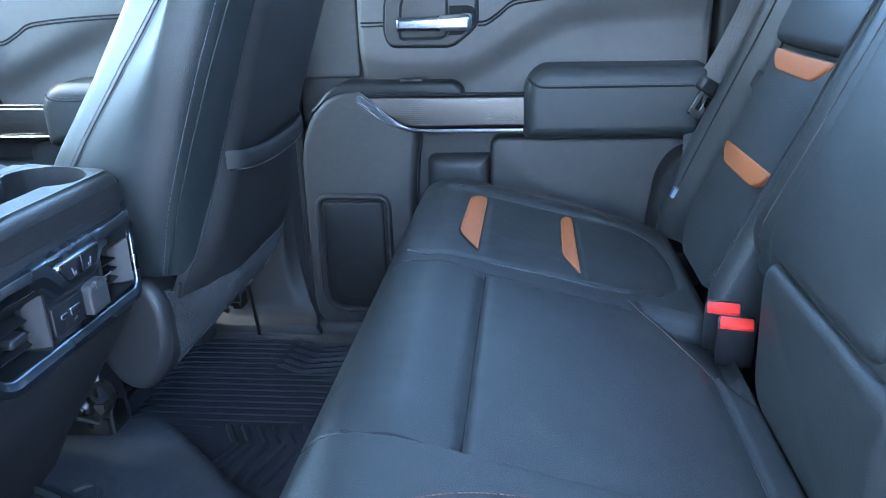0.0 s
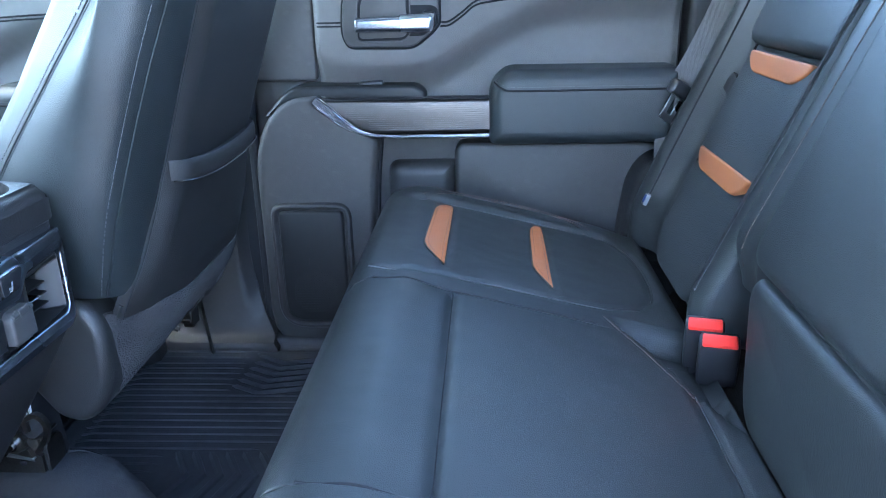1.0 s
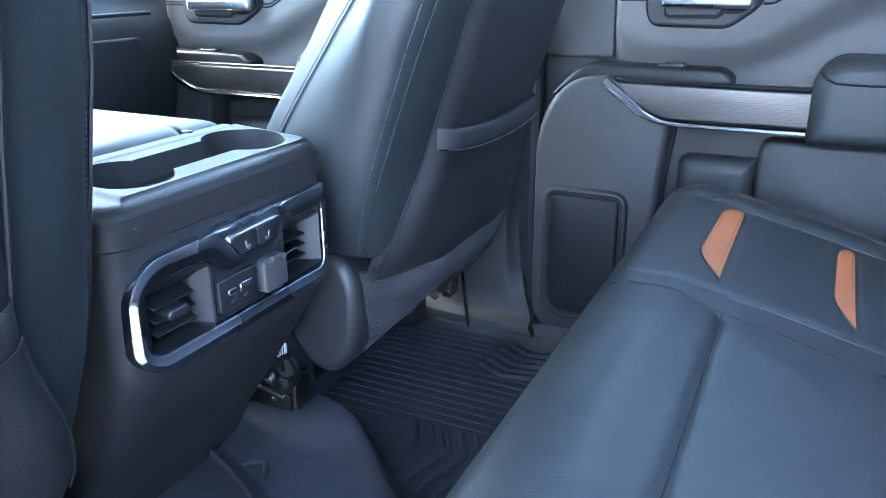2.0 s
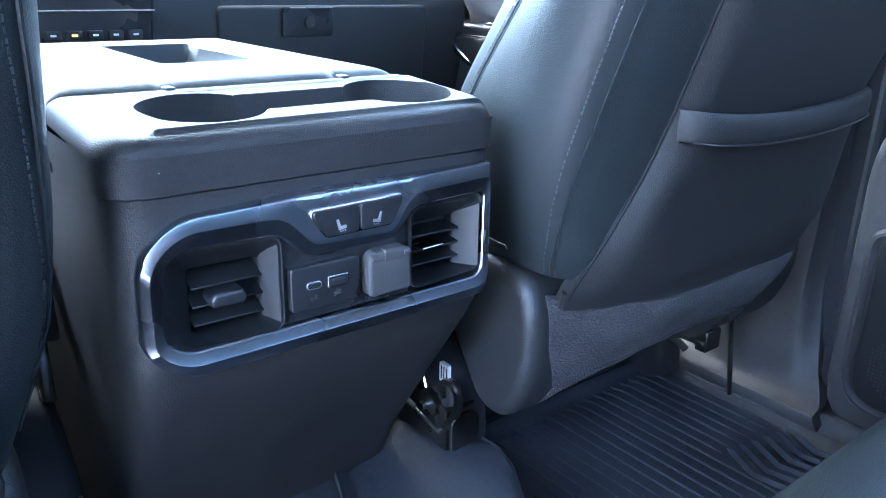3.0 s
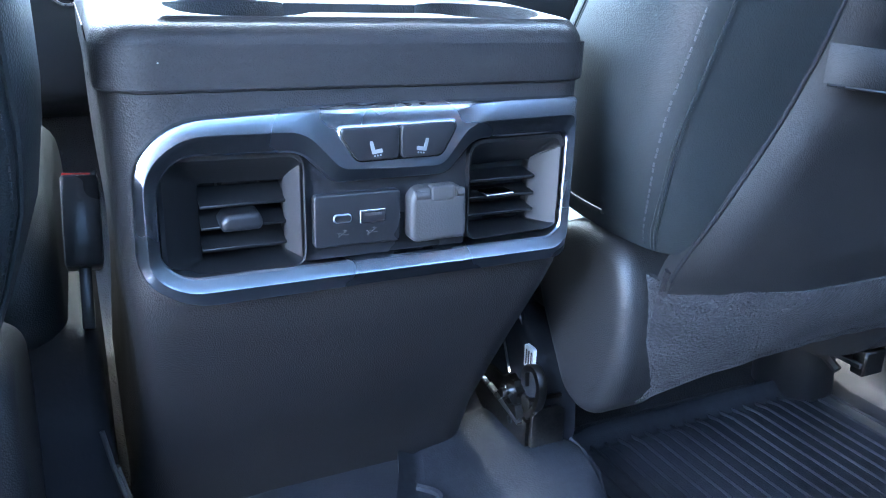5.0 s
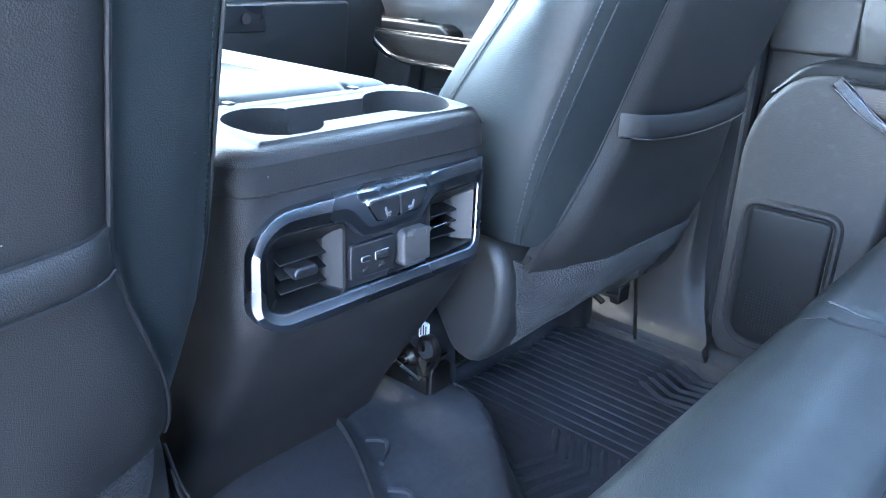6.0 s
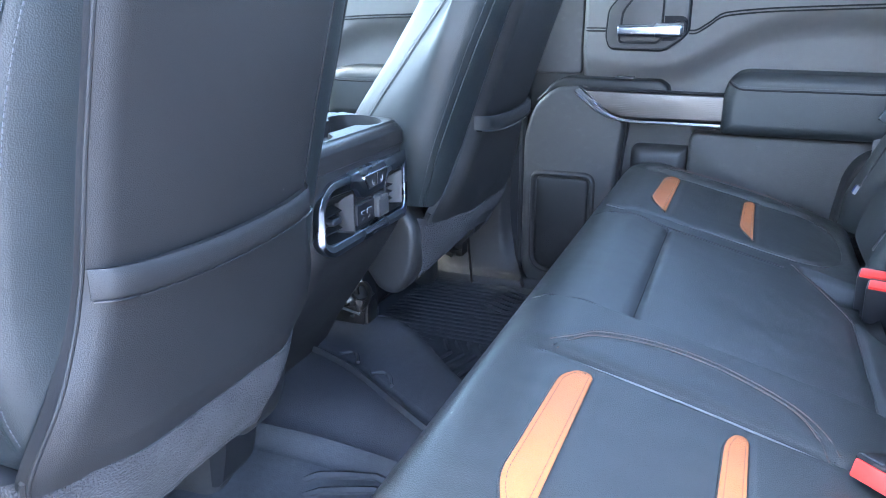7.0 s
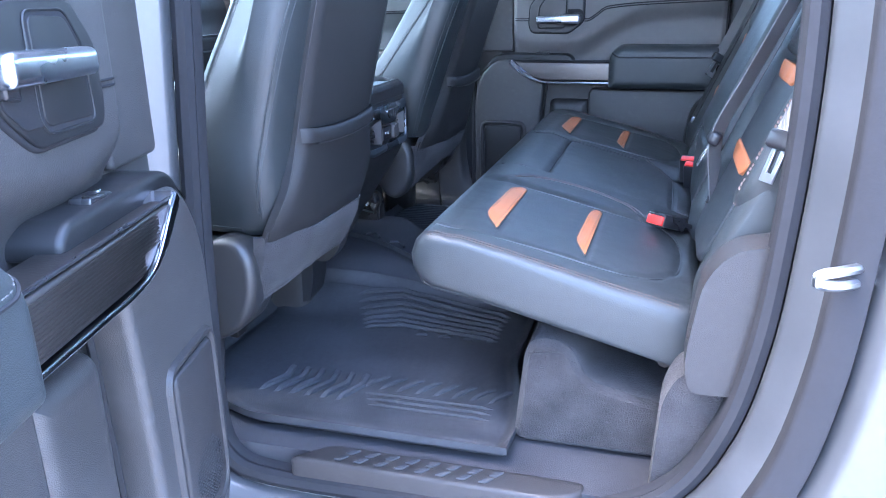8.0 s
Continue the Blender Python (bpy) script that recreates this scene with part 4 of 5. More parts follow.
    part("notch_stitching", stitches(smooth([on_cushion(x, y, 0.001) for x, y in ((0.198, 0.252), (0.205, 0.235), (0.2145, 0.208), (0.228, 0.175), (0.244, 0.135), (0.258, 0.10), (0.27, 0.07))], 5)), TANTHREAD, mid)
    F = lambda a, q, d: (back_front(q) - 0.001 - d * 0.92, a, q + d * 0.39)
    for s in (1, -1):
        y0, y1 = (0.224, 0.675) if s > 0 else (-0.668, -0.224)
        bk = bench_back("seat_back", y0, y1, b, -0.012, 0.035, 0.034)
        yc = s * 0.402
        part("lower_insert", slab([(yc - 0.118, 0.405), (yc - 0.128, 0.50), (yc - 0.115, 0.527), (yc + 0.115, 0.527), (yc + 0.128, 0.50), (yc + 0.118, 0.405), (yc + 0.08, 0.375), (yc - 0.08, 0.375)], 0.03, -0.03, 0.002, F, e1=0.010, m=4), INSERT, bk)
        part("upper_insert", slab([(yc - 0.122, 0.528), (yc - 0.122, 0.674), (yc + 0.122, 0.674), (yc + 0.122, 0.528)], 0.016, -0.03, 0.006, F, e1=0.010, m=4), INSERT, bk)
        part("headrest_bolster", slab([(yc - 0.145, 0.680), (yc - 0.15, 0.84), (yc + 0.15, 0.84), (yc + 0.145, 0.680)], 0.02, -0.03, 0.012, F, e1=0.012, m=5), LEATHER, bk)
        for z, w in ((0.538, 0.108), (0.671, 0.106)):
            part("tan_tab", slab([(yc - w, z), (yc - w + 0.008, z - 0.012), (yc - w + 0.035, z - 0.026), (yc + w - 0.035, z - 0.026), (yc + w - 0.008, z - 0.012), (yc + w, z)], [0.004, 0.012, 0.02, 0.02, 0.012, 0.004], 0.0, 0.0095, F, e1=0.003, m=3), ORANGE, bk, "burnt tan leather tab")
        tree = tree_of(bk)
        for q0 in (yc - 0.145, yc + 0.150):
            pts = [cast(tree, (back_front(z) - 0.2, q0 + 0.03 * (z - 0.55) * (1 if q0 > yc else -1), z), (1, 0, 0), 0.0004) for z in span(0.42, 0.80, 0.02)]
            pts = [p for p in pts if p]
            part("back_seam", joined([tube([p + Vector((0, 0.0017 * g, 0)) for p in pts], 0.0014, 5) for g in (1, -1)]), SEAL, bk)
            part("stitching", stitches([p + Vector((-0.0006, 0.006 if q0 > yc else -0.006, 0)) for p in pts]), THREAD, bk)
        if s > 0:
            # stitched outer bolster seam
            row = [cast(tree, (back_front(z) - 0.2, 0.616, z), (1, 0, 0), 0.0003) for z in span(0.44, 0.80, 0.02)]
            row = [q for q in row if q]
            part("bolster_seam", tube(row, 0.0016, 5), SEAL, bk)
            part("bolster_stitching", stitches([q + Vector((-0.0005, 0.006, 0)) for q in row]), THREAD, bk)
        else:
            # padded outer bolster with a rust-stitched edge
            yb = -0.625
            bolster = part("side_bolster", slab([(yb + 0.030, 0.525), (yb + 0.026, 0.85), (yb - 0.036, 0.85), (yb - 0.044, 0.53), (yb - 0.022, 0.495), (yb + 0.014, 0.497)], [0.02, 0.01, 0.01, 0.03, 0.03, 0.03], -0.02, 0.026, F, e1=0.020, m=6, n=6), LEATHER, bk)
            bt = tree_of(bolster)
            for g in (-0.010, -0.017):
                row = [cast(bt, (back_front(z) - 0.3, yb + g, z), (1, 0, 0), 0.0005) for z in span(0.512, 0.80, 0.02)]
                part("bolster_stitching", stitches([q for q in row if q], 0.0040, 0.0022, 0.0010), TANTHREAD, bolster)
        # belt guide loop and hip button
        band = [cast(tree, (0.0, s * q, 0.606 + 0.25 * (q - 0.50)), (1, 0, 0), 0.006) for q in span(0.500, 0.572, 0.012)]
        part("belt_loop", strap([q for q in band if q], 0.027, 0.006, (0.39, 0, 0.92)), VENTBLACK, bk)
        part("trim_button", tube([F(s * 0.300, 0.43, 0.0), F(s * 0.300, 0.43, 0.006)], 0.0075, 14), GLOSS, bk)
    tag_ = part("child_seat_tag", slab([(0.591, 0.420), (0.591, 0.437), (0.606, 0.437), (0.606, 0.420)], 0.003, 0.014, 0.020, F, e1=0.001), TAGCLOTH, b, "small white fabric tag")
    part("tag_mark", slab([(0.593, 0.423), (0.593, 0.435), (0.603, 0.435), (0.603, 0.423)], 0.004, 0.0195, 0.0208, F, e1=0.0), BLUEPRINT, tag_)
    mb = bench_back("middle_back", -0.222, 0.222, b, 0.030, 0.035, 0.008, taper=1.0, under=0.34)
    M = lambda a, q, d: (back_front(q) - 0.030 - d * 0.92, a, q + d * 0.39)
    part("middle_pad", slab([(-0.140, 0.497), (-0.145, 0.80), (0.145, 0.80), (0.140, 0.497)], 0.03, -0.02, 0.014, M, e1=0.014, m=5, n=7), LEATHER, mb)
    U = lambda a, q, d: (back_front(q) - 0.030 - d * 0.92 + 0.34 * max(0.0, 0.494 - q), a, q + d * 0.15)
    part("middle_lower_roll", slab([(-0.185, 0.35), (-0.190, 0.494), (0.128, 0.494), (0.075, 0.35)], [0.04, 0.02, 0.03, 0.04], -0.03, 0.012, U, e1=0.016, m=7, n=7, dome=0.006, steps=5), LEATHER, mb)
    tree = tree_of(mb)
    for s in (1, -1):
        pts = [p for p in [cast(tree, (0.0, s * (0.176 - 0.02 * (z - 0.5)), z), (1, 0, 0), 0.0006) for z in span(0.48, 0.80, 0.02)] if p]
        part("stitching", stitches(pts), TANTHREAD, mb)
    return b


BLUEPRINT = material("blue_print", (0.03, 0.07, 0.30), 0.5, bump=0.0, var=0.05)
bench()


# ---- front seats ----
PZ = [0.24, 0.30, 0.36, 0.42, 0.49, 0.56, 0.67, 0.78, 0.95, 1.05]
PX = [-0.395, -0.372, -0.358, -0.349, -0.342, -0.334, -0.309, -0.280, -0.235, -0.215]


def seat_rear(z):
    return lerp_at(PZ, PX, z)


def front_seat(name, s, label):
    """A front bucket seat; s: side of the cab (+1 passenger, -1 driver)."""
    yc, yp = 0.402 * s, 0.415 * s
    st = thing(name, (-0.60, yc, 0.10), label, "car seat", group="front seats")
    rear = lambda z: seat_rear(z) + (lerp_at([0.49, 0.56, 0.67, 0.78, 1.05], [0.0, 0.010, 0.023, 0.033, 0.055], z) if s > 0 else 0.0)
    rings = []
    for z in ([0.430, 0.432, 0.440, 0.450] if s > 0 else [0.400, 0.402, 0.410, 0.42, 0.44]) + span(0.46, 0.98, 0.02) + [1.0, 1.02, 1.03]:
        xr = rear(z) + 0.002
        hw = lerp_at([0.398, 0.42, 0.46, 0.50, 0.55, 0.7, 0.9, 1.03], [0.184, 0.196, 0.212, 0.226, 0.235, 0.238, 0.222, 0.18], z)
        front = lerp_at([0.40, 0.5835, 0.685, 0.77, 1.03], [-0.60, -0.535, -0.462, -0.410, -0.275] if s > 0 else [-0.60, -0.545, -0.483, -0.437, -0.318], z)
        fw = hw * 0.965
        k = 0.006 * (1 - ease(0.430, 0.446, z) if s > 0 else 1 - ease(0.400, 0.414, z))
        ring = [(xr - k, -hw * 0.45), (xr - k, hw * 0.45), (xr - 0.010 - k, hw * 0.80), (xr - 0.028 - k, hw * 0.95), (xr - 0.072, hw - k), (front + 0.09, fw - k), (front + 0.01, fw - 0.035), (front + 0.03, fw - 0.09), (front + 0.04, -fw + 0.09), (front + 0.01, -fw + 0.035), (front + 0.09, -fw + k), (xr - 0.072, -hw + k), (xr - 0.028 - k, -hw * 0.95), (xr - 0.010 - k, -hw * 0.80)]
        rr = rounded(ring, 0.05, 5)
        rings.append([(x, yc + y, z) for x, y in rr])
    back = part("backrest", loft(rings), LEATHER, st, "black leather backrest with stitched side seams", sharp=60)
    tree = tree_of(back)

    def pan(h, u):
        """The back panel: u runs from -1 to 1 across it; it widens and wraps round towards its foot."""
        w = 0.1515 + 0.042 * ease(0.58, 0.41, h) - 0.012 * ease(0.42, 0.37, h)
        e = max(0, abs(u) - 0.86) / 0.14
        if s > 0 and u < 0:
            e += 0.24 * ease(-0.70, -1.0, u)
        low = 0.034 * ease(0.50, 1.0, abs(u)) * ease(0.50, 0.36, h)
        return (rear(h) + 0.013 - 0.010 * e * e - low + 0.002 * (1 - u * u), yp + u * w, h)
    zs, us = span(0.396, 0.97, 0.0125), span(-1, 1, 0.055)
    bp = part("back_panel", sheet(pan, zs, us, 0.014, Vector((-1, 0, 0))), SOFT, st, "smooth black back panel")
    for u in (-1, 1):
        flush = s > 0 and u < 0
        part("panel_piping", tube([Vector(pan(z, u)) + Vector((0.0012, u * 0.0012, 0)) for z in zs if z > 0.40], 0.0014 if flush else 0.0019, 8), SEAL if flush else SOFT, bp)

    def poc(t, u):
        top = 0.582 - 0.010 * (1 - u * u)
        h = 0.400 + (top - 0.400) * t
        bulge = 0.006 * ease(0, 0.2, t) * (1 - u ** 6) + 0.003 * ease(0.6, 1.0, t) * (1 - u * u)
        return Vector(pan(h, u)) + Vector((0.0015 + bulge, 0, 0))
    us = span(-0.995, 0.995, 0.055)
    part("map_pocket", sheet(poc, span(0, 1, 0.05), us, 0.006, Vector((-1, 0, 0))), SOFT, bp, "soft map pocket with a rolled hem")
    hem = [poc(1.0, u) + Vector((0.0015, 0, -0.012)) for u in us]
    part("pocket_hem", loft([[(p.x + (0.0032 * (1 - u ** 10) + 0.0002) * math.cos(w), p.y, p.z + 0.0125 * math.sin(w)) for w in [k * math.pi / 6 for k in range(12)]] for p, u in zip(hem, us)]), SOFT, bp)
    part("hem_seam", tube([p + Vector((0.0028, 0, -0.0125)) for p in hem], 0.0010, 5), GLOSS, bp)
    # stitched seams on both flanks of the backrest
    for t in (1, -1):
        lines = ([(-0.212, 1.0), (-0.254, 0.90), (-0.300, 0.782), (-0.340, 0.65), (-0.374, 0.525), (-0.386, 0.47), (-0.391, 0.435)], [(-0.31, 0.93), (-0.385, 0.80), (-0.425, 0.72), (-0.469, 0.64), (-0.50, 0.60)])
        if s > 0:
            lines = ([(-0.176, 1.0), (-0.214, 0.90), (-0.262, 0.775), (-0.302, 0.671), (-0.329, 0.5985), (-0.353, 0.531), (-0.373, 0.470), (-0.387, 0.432)], [(-0.24, 0.91), (-0.335, 0.767), (-0.392, 0.69), (-0.445, 0.62), (-0.480, 0.57)])
        for xs in lines:
            pts = []
            for p in smooth([(x, 0, z) for x, z in xs], 6):
                q = cast(tree, (p.x, yc + t * 0.5, p.z), (0, -t, 0), 0.0002)
                if q:
                    pts.append(q)
            if len(pts) > 3:
                part("flank_seam", joined([tube([p + Vector((0.0017 * g, 0, 0)) for p in pts], 0.0014, 5) for g in (1, -1)]), LEATHER, back)
                beside = [cast(tree, (p.x - 0.007 * s, yc + t * 0.5, p.z + 0.002), (0, -t, 0), 0.0005) for p in pts]
                beside = [q for q, p in zip(beside, pts) if q and abs(q.y - p.y) < 0.016]
                if len(beside) > 3:
                    part("stitching", stitches(beside), LEATHER if s < 0 < t else THREAD, back)
        hipp = [cast(tree, (x, yc + t * 0.5, 0.450 if s > 0 else 0.414), (0, -t, 0), -0.0015) for x in span(-0.52, -0.43, 0.01)]
        part("hip_seam", tube([p for p in hipp if p], 0.0030, 6), LEATHER, back)
    # cushion with raised bolsters, side shields, carpeted skirt
    part("seat_base", slab([(-0.99, 0.30), (-0.99, 0.40), (-0.93, 0.435), (-0.62, 0.405), (-0.47, 0.385), (-0.475, 0.322), (-0.60, 0.300)], 0.02, yc - 0.19, yc + 0.19, lambda a, b, d: (a, d, b), e0=0.04, e1=0.04, m=5), LEATHER, st, "black leather seat cushion")
    for t in (1, -1):
        part("cushion_bolster", slab([(-0.98, 0.31), (-0.98, 0.42), (-0.90, 0.462), (-0.74, 0.470), (-0.60, 0.455), (-0.55, 0.40), (-0.55, 0.31)], [0.03, 0.05, 0.05, 0.06, 0.05, 0.03, 0.02], 0.145, 0.222, lambda a, b, d: (a, yc + t * d, b), e0=0.03, e1=0.03, m=5), LEATHER, st)
        sh = [(-0.86, 0.24), (-0.87, 0.31), (-0.60, 0.365), (-0.50, 0.405), (-0.455, 0.430), (-0.418, 0.420), (-0.400, 0.385), (-0.400, 0.33), (-0.422, 0.275), (-0.46, 0.242), (-0.52, 0.225)]
        rs, d0, d1 = [0.03, 0.03, 0.05, 0.05, 0.03, 0.025, 0.03, 0.03, 0.03, 0.03, 0.03], 0.150, 0.226
        if t * s < 0:
            sh, rs, d0, d1 = [(-0.530, 0.345), (-0.545, 0.400), (-0.470, 0.434), (-0.420, 0.428), (-0.398, 0.392), (-0.398, 0.33), (-0.416, 0.282), (-0.445, 0.258), (-0.478, 0.266)], 0.028, 0.145, 0.198
        if s > 0 and t > 0:
            d1 = 0.288
        part("side_shield", slab(sh, rs, d0, d1, lambda a, b, d: (a, yc + t * d, b - (0.022 if s < 0 else 0.0)), e1=0.017, m=6, n=7), GREYSHIELD, st, "grained grey-brown plastic side shield")

    def skirt(t, u):
        p = Vector(pan(0.404, u))
        bot = (0.336 - 0.062 * u ** 4 if s > 0 else 0.316 - 0.044 * u ** 4) + 0.003 * noise.noise(Vector((u * 6, 0.0, s * 3.0)))
        z = p.z + (bot - p.z) * t
        x = p.x + 0.004 - 0.040 * t ** 1.5 - 0.012 * u ** 6 + 0.003 * noise.noise(Vector((u * 5, t * 3, s)))
        return (x, p.y + (yp - p.y) * (0.075 * t * t) + 0.001 * u, z)
    us = span(-1, 1, 0.05)
    part("carpet_skirt", sheet(skirt, span(0, 1, 0.08), us, 0.022, Vector((-1, 0, 0))), CARPET, st, "charcoal carpet skirt")
    hem_line = [(t, -1.0) for t in span(0.60, 0.93, 0.11)] + [(1.0, u) for u in us[1:-1]] + [(t, 1.0) for t in span(0.93, 0.60, 0.11)]
    part("skirt_binding", tube(smooth([Vector(skirt(t, u)) + Vector((-0.011, 0, 0.002 * t)) for t, u in hem_line], 3), 0.0120, 10), CARPET, st)
    for u in (-1, 1):
        part("panel_tab", tube([Vector(pan(z, u)) + Vector((-0.006, 0, 0)) for z in span(0.398, 0.416, 0.006)], 0.0030, 6), PLASTIC, bp)
    for t in (1, -1):
        yf = yc + t * 0.195
        part("seat_rail", box(-0.95, -0.50, yf - 0.018, yf + 0.018, 0.215, 0.25, 0.004), STEEL, st)
        if t * s > 0 or s < 0:
            part("foot_cover", slab([(-0.600, -0.036), (-0.600, 0.036), (-0.500, 0.036), (-0.500, -0.036)], 0.03, 0.098, 0.222, lambda a, b, d: (a - 0.01 + 0.12 * (d - 0.098) - (0.045 if s > 0 else 0.0), yf + b * (1.0 - 1.2 * (d - 0.098)) + (0.080 - 0.30 * (d - 0.098) if s > 0 else 0.0), d), e1=0.006, m=3, n=6), PLASTIC, st, "dark plastic foot cover")
        if t * s < 0:
            part("rail_cover", slab([(-0.95, 0.13), (-0.95, 0.33), (-0.56, 0.36), (-0.50, 0.31), (-0.485, 0.20), (-0.50, 0.13)] if s < 0 else [(-0.93, 0.16), (-0.93, 0.30), (-0.56, 0.33), (-0.50, 0.29), (-0.49, 0.20), (-0.52, 0.16)], 0.02, 0.0, 0.078 if s < 0 else 0.045, lambda a, b, q: (a, yc + t * (0.165 + q), b), e1=0.012), SEAL, st)
            if s < 0:
                part("cable_loop", tube(smooth([(-0.49, -0.165, 0.31), (-0.485, -0.158, 0.27), (-0.480, -0.150, 0.245), (-0.488, -0.146, 0.232), (-0.497, -0.152, 0.245), (-0.497, -0.158, 0.275)], 5), 0.0018, 6), GREYPLASTIC, st)
        part("front_foot", box(-0.93, -0.88, yf - 0.02, yf + 0.02, 0.098, 0.22, 0.005), STEEL, st)
        if t * s < 0:
            continue
        part("rail_spring", tube([(-0.56, yf - 0.03 * t, 0.245), (-0.50, yf - 0.03 * t, 0.235), (-0.47, yf - 0.03 * t, 0.22)], 0.005, 6), STEEL, st)
        part("rail_end", joined([box(-0.53, -0.455, yf - 0.016, yf + 0.016, 0.225, 0.231, 0.001, 1), box(-0.47, -0.452, yf - 0.012, yf + 0.02, 0.215, 0.245, 0.002, 1)]), STEEL, st)
        part("rail_rod", tube([(-0.468, yf + 0.07 * t, 0.235), (-0.462, yf + 0.085 * t, 0.112)], 0.0035, 6), STEEL, st)
    return st


GREYSHIELD = material("shield_plastic", (0.023, 0.0220, 0.0220), 0.44, bump=0.22, grain=850, kind="voronoi", var=0.1, scale=6, rvar=0.05)
front_seat("passenger_seat", 1, "black leather front passenger seat with map pocket")
front_seat("driver_seat", -1, "black leather driver seat with map pocket")


def track_bracket():
    """The open rear end of the passenger seat's inner track: channel, lever plate, pawl, spring, hook."""
    b = thing("seat_track_bracket", (-0.53, 0.21, 0.2), "oily black steel seat track end beside the console", "bracket")
    X = lambda a, c, d: (a, 0.200 + d, c)
    sect = [(-0.019, 0.040), (-0.019, 0.0), (0.019, 0.0), (0.019, 0.040), (0.011, 0.040), (0.011, 0.034), (0.014, 0.034), (0.014, 0.005), (-0.014, 0.005), (-0.014, 0.034), (-0.011, 0.034), (-0.011, 0.040)]
    part("channel", loft([[(x, 0.204 + p, 0.188 + q + 0.05 * (x + 0.62) - dz) for p, q in sect] for x, dz in ((-0.66, 0.0), (-0.520, 0.0), (-0.496, 0.006))]), STEEL, b)
    part("upper_rail", loft([[(x, 0.204 + p * 0.62, 0.202 + q * 0.55 + 0.05 * (x + 0.62)) for p, q in sect] for x in (-0.66, -0.510)]), STEEL, b)
    part("end_plug", slab([(0.190, 0.196), (0.218, 0.196), (0.218, 0.228), (0.212, 0.234), (0.196, 0.234), (0.190, 0.228)], 0.004, -0.02, 0.006, lambda a, c, d: (-0.500 + d, a, c), e1=0.004), SEAL, b)
    part("latch_rod", tube(smooth([(-0.61, 0.181, 0.246), (-0.57, 0.180, 0.240), (-0.53, 0.181, 0.232), (-0.503, 0.182, 0.226)], 4), 0.0032, 7), ZINC, b)
    part("latch_tooth", slab([(-0.545, 0.224), (-0.535, 0.243), (-0.522, 0.236), (-0.510, 0.241), (-0.502, 0.224)], 0.002, -0.020, -0.012, X, e1=0.001), STEEL, b)
    part("lever_plate", slab([(-0.615, 0.225), (-0.595, 0.300), (-0.565, 0.335), (-0.540, 0.330), (-0.520, 0.265), (-0.505, 0.225)], 0.012, -0.003, 0.001, X, e1=0.001), GLOSS, b, "black pressed lever plate")
    tag = part("rating_tag", slab([(-0.517, 0.277), (-0.517, 0.300), (-0.502, 0.300), (-0.502, 0.277)], 0.003, -0.0090, -0.0055, X, e1=0.0), WHITE, b, "small white label with unreadable print")
    for k in range(3):
        part("label_line", slab([(-0.514 + k * 0.0042, 0.281), (-0.5125 + k * 0.0042, 0.281), (-0.5125 + k * 0.0042, 0.296), (-0.514 + k * 0.0042, 0.296)], 0.0003, -0.0095, -0.0088, X, e1=0.0), GREYPLASTIC, tag)
    gear = [((0.0165 if k % 2 else 0.0135) * math.cos(k * math.pi / 9) - 0.528, 0.246 + (0.0165 if k % 2 else 0.0135) * math.sin(k * math.pi / 9)) for k in range(18)]
    part("pawl", slab(gear, 0.0, -0.016, -0.006, X, e1=0.002, n=2), STEEL, b)
    part("pivot", tube([X(-0.528, 0.246, -0.022), X(-0.528, 0.246, 0.0)], 0.0075, 14), BRIGHT, b, "bright pivot pin")
    part("pivot_cap", tube([X(-0.528, 0.246, -0.025), X(-0.528, 0.246, -0.021)], 0.0045, 12), STEEL, b)
    hook = smooth([(-0.512, 0.192, 0.222), (-0.492, 0.192, 0.245), (-0.486, 0.192, 0.268), (-0.496, 0.192, 0.282), (-0.511, 0.192, 0.276), (-0.511, 0.192, 0.260)], 5)
    part("hook", strap(hook, 0.008, 0.006, (0, 1, 0)), STEEL, b)
    coil = [(-0.590 + 0.0005 * k, 0.186 + 0.006 * math.cos(k * 0.8), 0.262 + 0.0011 * k + 0.006 * math.sin(k * 0.8)) for k in range(48)]
    part("return_spring", tube(coil, 0.0013, 5), STEEL, b)
    part("release_wire", tube(smooth([(-0.600, 0.190, 0.335), (-0.572, 0.186, 0.330), (-0.552, 0.187, 0.30), (-0.535, 0.188, 0.262)], 5), 0.0020, 6), BRIGHT, b)
    part("stop_plate", slab([(0.186, 0.206), (0.222, 0.206), (0.222, 0.240), (0.214, 0.246), (0.194, 0.246), (0.186, 0.240)], 0.003, 0.0, 0.004, lambda a, c, d: (-0.492 + d, a, c), e1=0.001), STEEL, b)
    part("stop_tab", moved(box(-0.012, 0.012, -0.014, 0.014, -0.002, 0.002, 0.001, 1), Matrix.Translation((-0.500, 0.204, 0.250)) @ Matrix.Rotation(radians(-28), 4, 'Y')), STEEL, b)
    part("cross_pin", tube([(-0.518, 0.180, 0.222), (-0.518, 0.228, 0.222)], 0.0045, 10), BRIGHT, b)
    part("rail_foot", box(-0.64, -0.50, 0.190, 0.218, 0.150, 0.188, 0.003), STEEL, b)
    return b


track_bracket()


# ---- centre console ----
def con_x(y):
    """Plan of the console's rear face."""
    q = abs(y) / 0.145
    return -0.383 - 0.010 * q * q - 0.03 * ease(0.9, 1.0, q)


